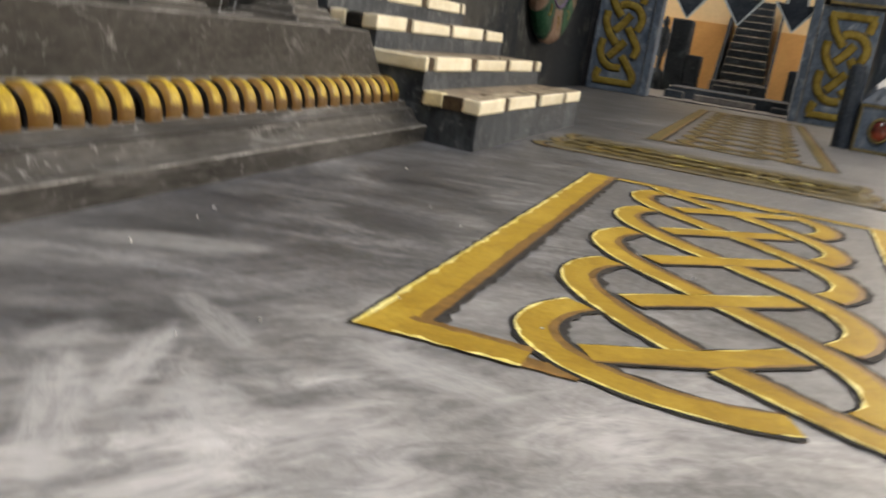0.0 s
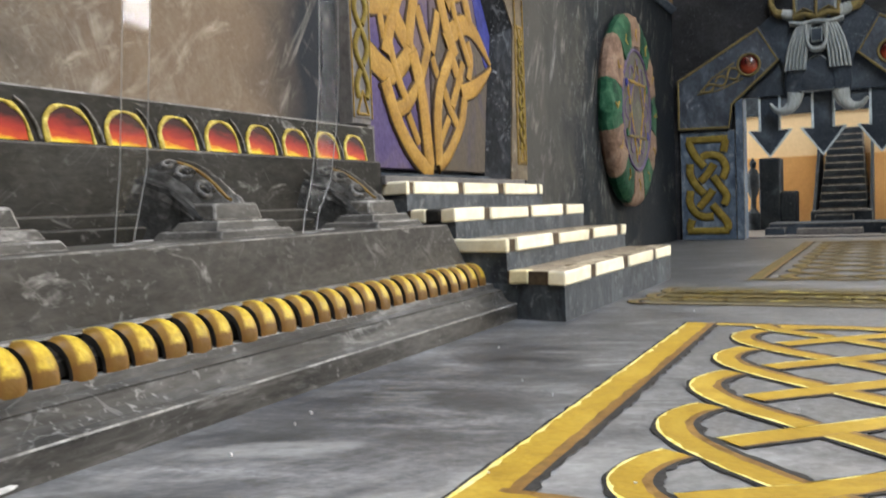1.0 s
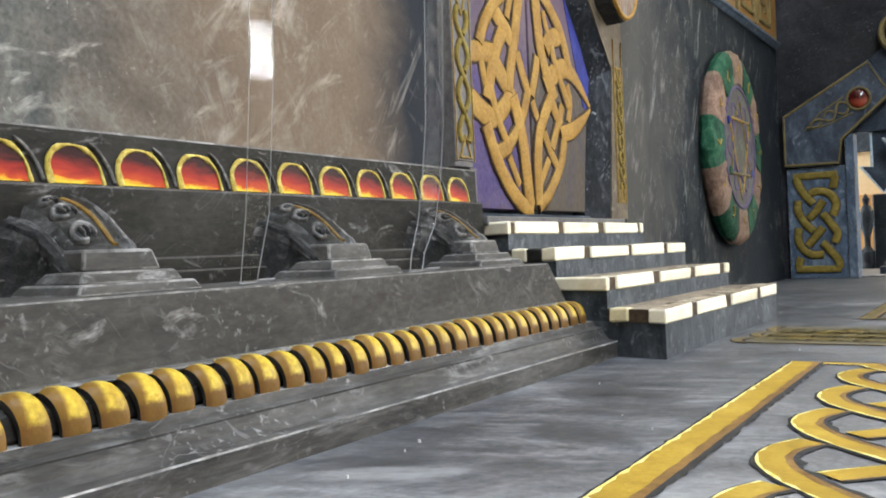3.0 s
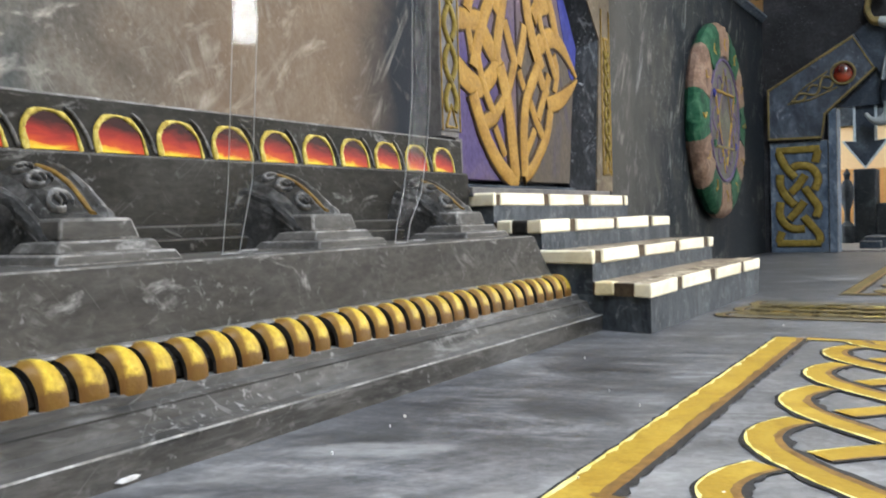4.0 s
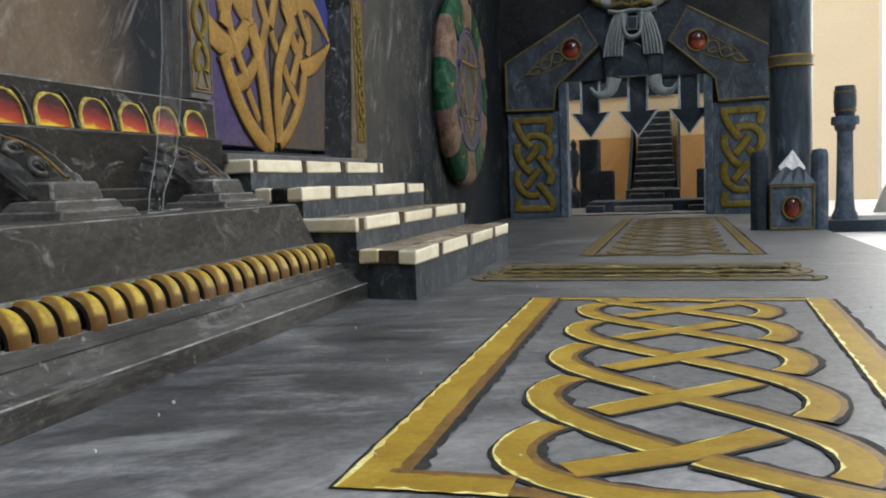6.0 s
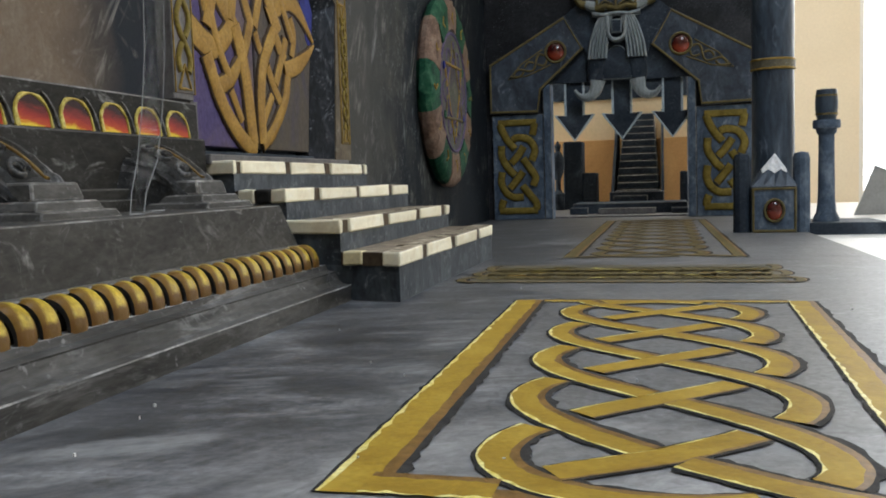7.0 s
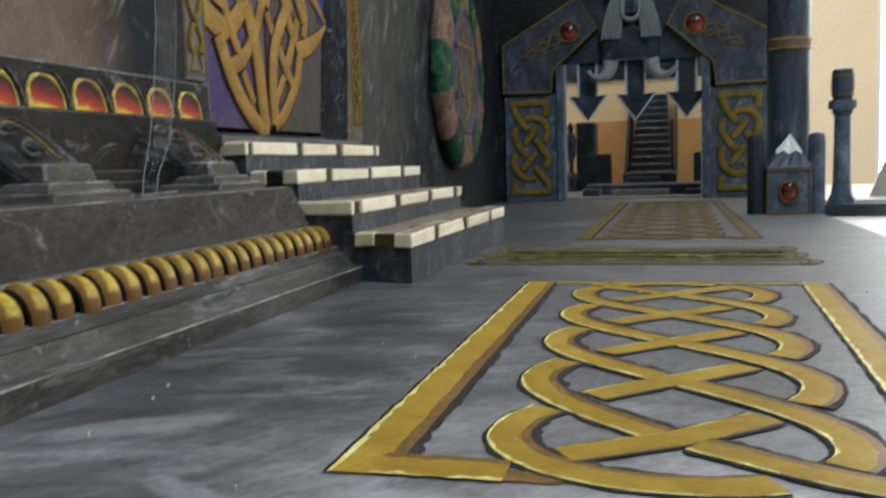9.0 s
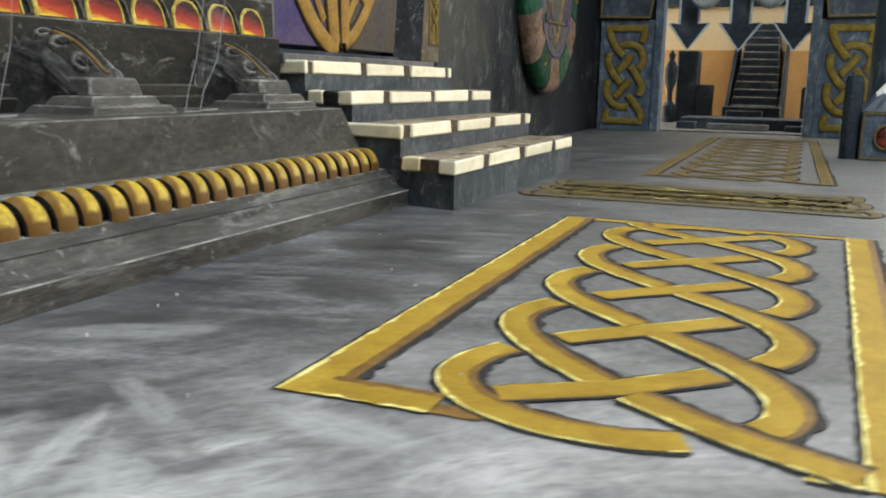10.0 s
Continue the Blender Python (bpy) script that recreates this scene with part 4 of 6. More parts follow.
    extrude_y(bm, prof, y0, 0.5745, [0, 0, 1, 0, 0, 1, 0, 0, 1, 1], 40, 0.0003)
    part("back_panel", bm, [M_DARKSTONE, M_STONE], top)
    bm = bmesh.new()
    prof = [(-0.36, 0.1148), (-0.3300, 0.1148), (-0.3308, 0.1400), (-0.3320, 0.1412), (-0.36, 0.1418)]
    extrude_y(bm, prof, y0, 0.5748, [0, 0, 1, 1], 30, 0.0003)
    part("fire_band", bm, [M_DARKSTONE, M_EDGE], top)
    # arches
    w, h = 0.0147, 0.0182
    outline = [(-w * 0.94, 0.0)] + spline([(-w * 0.97, 0.1 * h), (-w * 1.06, 0.55 * h), (-w * 0.80, 0.90 * h), (-w * 0.30, 1.02 * h), (w * 0.30, 0.92 * h), (w * 0.76, 0.58 * h), (w * 0.98, 0.06 * h)], 3) + [(w, 0.0)]
    bm = bmesh.new()
    pl = lambda u, v, d: (d, u, v)
    strap(bm, [(u * 0.93, v * 0.95) for u, v in outline], lambda t: 0.0031 - 0.0016 * t + 0.0004 * math.sin(t * 21), pl, 0.0011, 0.0, 0, 0.5)
    frame_me = finish(bm, "arch_frame", M_ARCH, True)
    bm = bmesh.new()
    prism(bm, [(u * 0.9, 0.0003 + v * 0.9) for u, v in outline], pl, -0.0002, 0.0004)
    ember_me = finish(bm, "ember_panel", M_FIRE)
    bm = bmesh.new()
    strap(bm, spline([(0.0012, 0.0008), (-0.0020, 0.0085), (-0.0075, 0.0158), (-0.0120, 0.0190)], 5), lambda t: 0.0026 - 0.0014 * t, pl, 0.0010, 0.0, 0, 0.3)
    rib_me = finish(bm, "rib", M_CURL, True)
    for k in range(19):
        y = 0.5483 - 0.0359 * k
        f = part("arch_frame", frame_me, None, top, at=(-0.3299, y, 0.1155), label="brush-painted golden arch outline")
        part("ember_panel", ember_me, None, f, label="painted red and yellow embers")
        if k:
            part("rib", rib_me, None, top, at=(-0.3299, y + 0.0179, 0.1160))


build_plinth()


def carved_bracket():
    """A carved paw on a three-stepped block; its own base centre is the origin, x out into the hall."""
    t = thing("carved_bracket", "dark grey carved scroll bracket with golden ridge on stepped block", "bracket", group="brackets on the plinth")
    for (xf, hw, z0, z1, xb) in ((0.0130, 0.0283, 0.0, 0.0045, -0.052), (0.0065, 0.0232, 0.0043, 0.0092, -0.051), (0.0, 0.0176, 0.0090, 0.0180, -0.050)):
        bm = box(xb, xf, -hw, hw, z0, z1, 0.0013 if z1 > 0.015 else 0.0009, 1, 2)
        for v in bm.verts:
            k = (v.co.z - z0) / (z1 - z0)
            v.co.y *= 1 + 0.15 * (0.5 - k) * min(1.0, (z1 - z0) / 0.006)
            v.co.x -= 0.0020 * k * (v.co.x > -0.02)
            v.co += Vector((1, 1, 0.4)) * 0.0005 * noise.noise(v.co * 150)
        part("block_step", bm, [M_STONE, M_EDGE], t)

    # paw: a lobed wedge that falls from the wall to the block, with a flaring flank on one side
    def crest(x):
        d = max(0.0, -0.0105 - x)
        return 0.0208 + 0.74 * d - 4.8 * d * d + 0.0022 * math.sin(min(1.0, d / 0.038) * 3.1416) - 150 * max(0.0, x + 0.0105) ** 2

    def over_paw(y, x):
        """How far the back lies under the crest."""
        if y > 0.0065:
            return -0.0018 * math.sin(min(1.0, (y - 0.0065) / 0.0075) * math.pi) + 95 * max(0.0, y - 0.0085) ** 2
        if y > -0.0010:
            return 0.0003
        return 0.0004 + 28 * (-0.0010 - y) ** 2 + (0.0016 if y < -0.0128 else 0.0)

    bm = bmesh.new()
    n = 44
    rows = []
    for i in range(n + 1):
        f = i / n
        x = -0.0495 + 0.0485 * f
        c = crest(x)
        pull = max(0.0, (x + 0.016) / 0.016) ** 1.5      # the flank closes on to the block's corner
        ry = -0.0205 + 0.0026 * pull - 0.0035 * (1 - f) ** 3
        rz = max(0.0100, c - 0.0090 - 0.001 * (1 - f))
        lump = 0.0010 * noise.noise(Vector((x * 120, 3.1, 0))) + 0.0010 * noise.noise(Vector((x * 330, 7.7, 0)))
        reach = 0.020 * (1 - f) ** 2.2
        row = [bm.verts.new((x, ry - reach - 0.001, 0.0002)), bm.verts.new((x, ry - reach * 0.45, 0.0002 + (rz - 0.0002) * 0.45)), bm.verts.new((x, ry - reach * 0.12 - 0.0004, rz * 0.78)), bm.verts.new((x, ry - 0.0002 + lump, rz - 0.0026)),
               bm.verts.new((x, ry + 0.0004 + lump, rz - 0.0006)), bm.verts.new((x, ry + 0.0016, rz + lump * 0.6)), bm.verts.new((x, ry + 0.0034, rz + 0.0006 + lump * 0.6)), bm.verts.new((x, ry + 0.0044, rz + 0.0018))]
        for j in range(25):
            y = -0.0148 + (0.0295 - 0.0040 * f * f) * j / 24
            z = c - over_paw(y, x)
            q = Vector((x, y, z))
            z += 0.0006 * noise.noise(q * 190) + 0.0004 * noise.noise(q * 420)
            row.append(bm.verts.new((x, y, max(0.0120, z if j else z - 0.0018))))
        row.append(bm.verts.new((x, 0.0152 - 0.0040 * f * f, max(0.0110, c - 0.0055))))
        row.append(bm.verts.new((x, 0.0154 - 0.0040 * f * f, 0.0080)))
        rows.append(row)
    for a, b in zip(rows, rows[1:]):
        for k in range(len(a) - 1):
            yk, xk = b[k].co.y, b[k].co.x
            # skirt and flank take the shadow-dark stone; curl bed and groove are dark too
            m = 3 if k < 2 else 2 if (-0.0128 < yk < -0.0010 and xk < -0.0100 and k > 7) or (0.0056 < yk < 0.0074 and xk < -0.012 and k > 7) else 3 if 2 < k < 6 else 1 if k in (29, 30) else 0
            bm.faces.new([a[k], a[k + 1], b[k + 1], b[k]]).material_index = m
    bm.faces.new(rows[-1])
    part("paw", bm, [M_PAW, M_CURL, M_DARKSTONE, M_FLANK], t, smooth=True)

    def on_paw(u, v, d):
        return (u + d * 0.5, v - 0.15 * d, crest(u) - over_paw(v, u) + d)

    ridge = bmesh.new()
    strap(ridge, [(-0.0450 + 0.0370 * k / 15, 0.0030 + 0.0008 * math.sin(k * 0.25)) for k in range(16)], lambda s: 0.0036 - 0.0014 * s, on_paw, 0.0013, -0.0003, 0, 0.4)
    part("golden_ridge", ridge, M_RIDGE, t, "brush-painted golden ridge", True)
    for cx, r in ((-0.0405, 0.0036), (-0.0292, 0.0047), (-0.0162, 0.0046)):
        cy = -0.0066
        ring = np.linspace(0.9, 6.2, 26)
        # flat black disc puts the shade inside the curl into colour
        c = bmesh.new()
        prism(c, [(cx + r * 0.92 * math.cos(a), cy + r * 0.98 * math.sin(a)) for a in np.linspace(0.0, 6.283, 19)[:-1]], on_paw, -0.0004, 0.0004)
        eye_hole = part("hollow", c, M_BLACK, t)
        c = bmesh.new()
        strap(c, [(cx + r * 0.86 * math.cos(a), cy + r * 1.02 * math.sin(a)) for a in ring], lambda s: 0.0011 + 0.0011 * math.sin(s * 3.1), on_paw, 0.0021, 0.0001, 0, 0.3)
        part("curl", c, M_CURL, t, smooth=True)
        for o in (-0.26, 0.22):
            c = bmesh.new()
            strap(c, [(cx - r * 0.45 + r * 0.3 * k, cy + o * r + 0.25 * r * math.sin(k * 1.0)) for k in range(4)], lambda s: 0.0016 - 0.0009 * abs(2 * s - 1), on_paw, 0.0019, 0.0003, 0, 0.3)
            part("slit_ridge", c, M_CURL, eye_hole, smooth=True)
    return t


first = carved_bracket()
first.matrix_basis = pose(-0.2765, 0.4965, 0.0667)
for y in (0.3530, 0.2085, 0.064, -0.080):
    copy_thing(first, pose(-0.2765, y, 0.0667))


# ---- stairs ----
def build_stairs():
    st = thing("staircase", "dark model stairs edged with cream brick noses", "staircase")
    fronts = [-0.1715, -0.2159, -0.2585, -0.3027]
    tops = [0.0339, 0.0555, 0.0775, 0.0992]
    runs = [[(None, 0.6069), (0.6192, 0.6944), (0.7089, 0.7928), (0.8058, 0.8664)],
            [(0.5740, 0.6509), (0.6669, 0.7457), (0.7587, 0.8370), (0.8507, 0.8674)],
            [(None, 0.6193), (0.6284, 0.7097), (0.7183, 0.8018), (0.8109, 0.8669)],
            [(0.5865, 0.6656), (0.6745, 0.7506), (0.7619, 0.8492), (0.8562, 0.8668)]]
    # bricks on the open end, from the nose back: how far they reach, and whether they are painted
    ends = [[(0.0285, 0.0438, True)], [(0.0, 0.050, True)], [(0.0140, 0.0265, False), (0.0280, 0.0420, True)], [(0.0, 0.046, True)]]
    th = 0.0100

    def side(x):
        """The open end of the flight, set a little askew."""
        return 0.5476 + 0.2 * (-0.1715 - x)

    def brick(x0, x1, y0, y1, z0, z1, bevel, seed):
        """y0, y1 as numbers, or as a depth behind the open end when given in a tuple."""
        bm = bmesh.new()
        at = lambda y, x: side(x) + y[0] if isinstance(y, tuple) else y
        vs = [bm.verts.new((x, at(y, x), z)) for z in (z0, z1) for x, y in ((x0, y0), (x1, y0), (x1, y1), (x0, y1))]
        for q in ((0, 3, 2, 1), (4, 5, 6, 7), (0, 1, 5, 4), (1, 2, 6, 5), (2, 3, 7, 6), (3, 0, 4, 7)):
            bm.faces.new([vs[i] for i in q])
        if bevel:
            bmesh.ops.bevel(bm, geom=list(bm.edges), offset=bevel, segments=2, affect="EDGES", profile=0.5)
            for v in bm.verts:
                v.co += 0.0009 * noise.noise_vector(v.co * 110 + Vector((seed, 0, 0)))
        return bm

    below = 0.0
    for k, (x, z) in enumerate(zip(fronts, tops)):
        back = fronts[k + 1] - 0.0008 if k < 3 else -0.352
        stp = part("step", brick(-0.352, x - 0.0012, (0.0022,), 0.8655, below, z - th + 0.0004, 0.0, k), M_RISER, st, "blue-black painted riser with scuffed edges")
        bm = brick(back, x - 0.0016, (0.0016,), 0.8650, z - th + 0.0002, z - 0.0008, 0.0, k)
        for f in bm.faces:
            f.normal_update()
            f.material_index = 1 if abs(f.normal.z) > 0.8 else 0
        part("tread", bm, [M_MORTAR, M_TREADTOP], stp, "brown painted tread and joints")
        for (_, b), (a, _) in zip(runs[k], runs[k][1:]):
            part("joint", brick(x - 0.0205, x - 0.0013, b + 0.0006, a - 0.0006, z - 0.0012, z - 0.0004, 0.0, k), M_MORTAR, stp, "dark brown joint")
        for j, (a, b) in enumerate(runs[k]):
            bm = brick(x - (0.0135 if j == 0 else 0.0195 + 0.0015 * math.sin(j * 2.7 + k)), x + 0.0005 * math.sin(j * 4.1 + 2 * k), (0.0,) if a is None else a + 0.0014, b - 0.0014, z - th, z + 0.0004 * math.sin(j * 3.3 + k), 0.0014, 3.1 * j + k)
            for f in bm.faces:
                f.normal_update()
                f.material_index = 1 if f.normal.z > 0.8 else 0
            part("brick", bm, [M_CREAM, M_TREAD], stp)
        for a, b, painted in ends[k]:
            bm = brick(x - b, x - a, (0.0002,), (0.0055 if a == 0.0 else 0.0130,), z - th, z, 0.0014, 7.7 * b + k)
            part("brick", bm, M_CREAM_OLD if painted and k < 1 else M_CREAM if painted else M_BLACK, stp, "" if painted else "unpainted dark brick")
        below = z - th + 0.0004
    part("landing", box(-0.366, -0.322, 0.5765, 0.8650, 0.097, 0.1045, 0.0008), M_PALE, st, "pale grey landing")


build_stairs()


# ---- doorway in the left-hand wall ----
X_FRONT, X_LEAF = -0.335, -0.354


def build_door():
    gap = 0.7185
    d = thing("door_1", "closed purple double door with a carved golden knot oval", "door", kind="structure")
    for name, a, b, mat in (("leaf", 0.588, gap - 0.0017, M_DOOR), ("leaf", gap + 0.0017, 0.868, M_DOORBROWN)):
        part(name, box(X_LEAF - 0.006, X_LEAF, a, b, 0.1128, 0.40, 0.0008), mat, d)
    bm = bmesh.new()
    prism(bm, [(0.775, 0.40), (0.805, 0.315), (0.838, 0.225), (0.860, 0.212), (0.868, 0.40)], on_left(X_LEAF), 0.0, 0.0006)
    part("blue_paint", bm, M_DOORBLUE, d, "streak of deep blue paint")
    part("threshold", box(-0.366, X_LEAF + 0.004, 0.585, 0.868, 0.1046, 0.1088, 0.0005), M_NAVY, d)
    # the carved knot: each strap as width, lift and its line in millimetres from the middle of the gap
    def knot(w, up, *mm, end=1.0):
        pts = [(gap + u / 1000, 0.2220 + v / 1000) for u, v in spline(mm, 8)]
        taper = lambda t, k=0.0: (w * 0.87 * (1 if t < 0.35 else 1 - (1 - end) * ((t - 0.35) / 0.65) ** 1.2) + k) / 1000
        bm = bmesh.new()
        strap(bm, pts, taper, on_left(X_LEAF), 0.0021, up / 1700 - 0.0002, 0, 0.04)
        strap(bm, pts, lambda t: taper(t, 3.0), on_left(X_LEAF), 0.0014 + up / 1700, 0.0, 1, 0.15)
        part("knot_strap", bm, [M_DOORGOLD, M_KNOTLINE], d, smooth=True)

    # left half
    knot(12, 0.0, (-89, 18), (-85, 5), (-80, -13))
    knot(15, 0.0, (-24, 36), (-15, 19), (-4, -1))
    knot(11, 0.0, (-31, 87), (-36, 77), (-41, 64))
    knot(15, 0.0, (-5, 2), (-14, -16), (-23, -31))
    knot(11, 0.0, (-46, -61), (-37, -74), (-29, -86))
    knot(20, 0.9, (-66, 68), (-47, 55), (-30, 42))
    knot(22, 0.9, (-66, 21), (-55, 10), (-40, -2))
    knot(21, 1.0, (-112, 23), (-88, 26), (-66, 28))
    knot(24, 1.0, (-110, -17), (-90, -26), (-74, -29), (-55, -20), (-34, 0), end=0.75)
    knot(15, 1.9, (-16, 100), (-44, 87), (-66, 71), (-83, 51), (-92, 33))
    knot(18, 1.8, (-50, 52), (-63, 32), (-74, 10), (-82, -14))
    knot(17, 1.8, (-15, 98), (-23, 70), (-30, 43), (-38, 20), (-43, -3))
    knot(12, 1.9, (-77, -1), (-69, -22), (-60, -37), (-48, -52))
    knot(16, 1.9, (-68, -60), (-48, -52), (-33, -38), (-27, -30), end=0.5)
    knot(20, 2.7, (-37, -6), (-28, -25), (-21, -45), (-17, -66), (-14, -86), (-11, -105))
    knot(18, 2.6, (-86, -36), (-76, -55), (-64, -73), (-46, -91), (-26, -104), (-7, -109))
    knot(11, 1.0, (-9, 96), (-11, 112), (-8, 128), (-13, 146))
    # right half
    knot(11, 1.0, (9, 100), (9, 114), (13, 130), (22, 146))
    knot(10, 0.0, (33, 86), (37, 74), (43, 62))
    knot(15, 0.0, (17, 38), (10, 18), (2, -1))
    knot(12, 0.0, (3, -5), (9, -16), (19, -28))
    knot(12, 0.0, (33, -59), (23, -71), (13, -83))
    knot(13, 0.2, (80, 20), (87, 3), (80, -18))
    knot(13, 0.9, (24, -33), (37, -51), (54, -68))
    knot(16, 0.9, (42, 0), (50, -10), (62, -23))
    knot(22, 0.9, (34, 49), (46, 60), (68, 68))
    knot(24, 1.0, (30, 12), (53, 28), (77, 36), (99, 30), (118, 17), (136, 2), end=0.15)
    knot(16, 1.8, (15, 107), (33, 100), (52, 87), (71, 69), (86, 38))
    knot(19, 1.9, (15, 107), (18, 79), (22, 51), (32, 28), (50, 2))
    knot(12, 1.9, (46, 54), (55, 35), (68, 17), (81, -2))
    knot(13, 1.9, (66, -3), (53, -26), (39, -48))
    knot(20, 1.8, (60, -33), (90, -25), (116, -12), (136, 2), end=0.15)
    knot(17, 2.7, (42, 3), (25, -17), (13, -37), (8, -60), (7, -82), (8, -104))
    knot(15, 2.6, (67, -38), (59, -60), (42, -80), (24, -96), (6, -105))
    # frame boards with the hexagonal opening; its inner side is dark
    fr = thing("door_frame", "pale board door surround with a deep dark reveal", "door frame", kind="structure")
    bm = bmesh.new()
    left = [(0.5535, 0.1435), (0.5800, 0.1435), (0.5860, 0.281), (0.640, 0.345), (0.640, 0.62), (0.5535, 0.62)]
    right = [(0.8600, 0.1050), (0.9060, 0.1050), (0.9060, 0.62), (0.780, 0.62), (0.780, 0.377), (0.8760, 0.267)]
    prism(bm, left, on_left(X_FRONT), -0.034, 0.0, 0, 0.0006)
    part("surround_board", bm, M_PALE, fr)
    bm = bmesh.new()
    prism(bm, right, on_left(X_FRONT), -0.034, 0.0, 0, 0.0006)
    part("surround_board", bm, M_WALL_TAN, fr)
    # the reveal: a splayed rough board along the jamb and under the sloping head
    bm = bmesh.new()
    line = [(0.8595, 0.1046, 0.028), (0.8675, 0.186, 0.025), (0.8754, 0.2665, 0.020), (0.8490, 0.2970, 0.014), (0.8150, 0.3360, 0.012), (0.7800, 0.3765, 0.012)]
    rows = []
    for y, z, splay in line:
        rows.append([bm.verts.new(p) for p in ((X_LEAF + 0.0004, y - splay, z - 0.5 * splay * (z > 0.26)), (X_FRONT - 0.0014, y, z), (X_FRONT - 0.0014, y + 0.002, z + 0.001), (X_LEAF - 0.014, y + 0.002, z + 0.001), (X_LEAF - 0.014, y - splay, z))])
    for a, b in zip(rows, rows[1:]):
        for k in range(5):
            bm.faces.new([a[k], a[(k + 1) % 5], b[(k + 1) % 5], b[k]])
    bm.faces.new(rows[0]), bm.faces.new(rows[-1])
    part("reveal", bm, M_REVEAL, fr, "black-painted rough reveal")
    part("head_board", box(-0.3690, X_FRONT, 0.6402, 0.7798, 0.40, 0.62), M_PALE, fr)
    part("lower_board", box(-0.3690, X_FRONT - 0.001, 0.5760, 0.5858, 0.0950, 0.1433), M_PALE, fr)
    # twisted golden trims on both boards
    for y, z0, z1, w, n in ((0.5675, 0.150, 0.281, 0.0088, 4), (0.8900, 0.124, 0.270, 0.0072, 8)):
        tr = part("knot_trim", box(X_FRONT - 0.001, X_FRONT + 0.0008, y - w - 0.0055, y + w + 0.0055, z0 - 0.002, z1 + 0.002, 0.0004), M_PALE if y < 0.8 else M_TRIMTAN, fr, "carved two-strand golden twist")
        L = z1 - z0
        lines = []
        for s in (-1, 1):
            lines.append([(y + s * w * math.sin(math.pi * n * t) * (0.90 if n < 6 else 0.78), z0 + 0.006 + (L - 0.012) * t) for t in np.linspace(0.06, 0.94, 90)])
        for run in cut_gaps(lines, lambda p, a, b: int((p[1] - z0) / L * n + 0.5) % 2 == 0, 0.0026):
            bm = bmesh.new()
            strap(bm, run[::2] + [run[-1]], 0.0066 if n < 6 else 0.0052, on_left(X_FRONT + 0.0008), 0.0006, -0.0001, 1)
            strap(bm, run[::2] + [run[-1]], 0.0050 if n < 6 else 0.0036, on_left(X_FRONT + 0.0008), 0.0022, -0.0001)
            part("twist_strand", bm, [M_PANELGOLD, M_KNOTLINE], tr, smooth=True)
        for zz, s in ((z0 + 0.001, 1), (z1 - 0.001, -1)):
            bm = bmesh.new()
            strap(bm, [(y - w * 0.9, zz), (y + w * 0.9, zz), (y, zz + s * 0.017), (y - w * 0.9, zz), (y, zz)], 0.0026, on_left(X_FRONT + 0.0008), 0.0015, -0.0001)
            part("twist_end", bm, M_OLDGOLD, tr)
        for e in (-1, 1):
            bm = bmesh.new()
            strap(bm, [(y + e * (w + 0.004), z0 - 0.002), (y + e * (w + 0.004), z1 + 0.03)], 0.0013, on_left(X_FRONT + 0.0006), 0.0012, -0.0001)
            part("edge_line", bm, M_OLDGOLD, tr)
    # boss on the surround
    me = thing("medallion_boss", "black boss with a gold-rimmed pale oval face", "medallion")
    oval = lambda ry, rz, rough=0.0: [(0.8680 + ry * (1 + rough * math.sin(a * 5 + 1)) * math.cos(a), 0.365 + rz * (1 + rough * math.sin(a * 7)) * math.sin(a)) for a in np.linspace(0, 2 * math.pi, 33)[:-1]]
    bm = bmesh.new()
    prism(bm, oval(0.0405, 0.0505, 0.035), on_left(X_FRONT), -0.002, 0.0190, 0, 0.002)
    part("boss", bm, M_BLACK, me)
    bm = bmesh.new()
    prism(bm, oval(0.037, 0.046), on_left(X_FRONT), 0.0188, 0.0212, 0, 0.001)
    part("oval_face", bm, M_FACE, me, "pale worn oval")
    bm = bmesh.new()
    ring = oval(0.038, 0.0475)
    strap(bm, ring + ring[:2], 0.005, on_left(X_FRONT + 0.0190), 0.0036)
    part("rim", bm, M_DOORGOLD, me, "golden rim", True)


build_door()


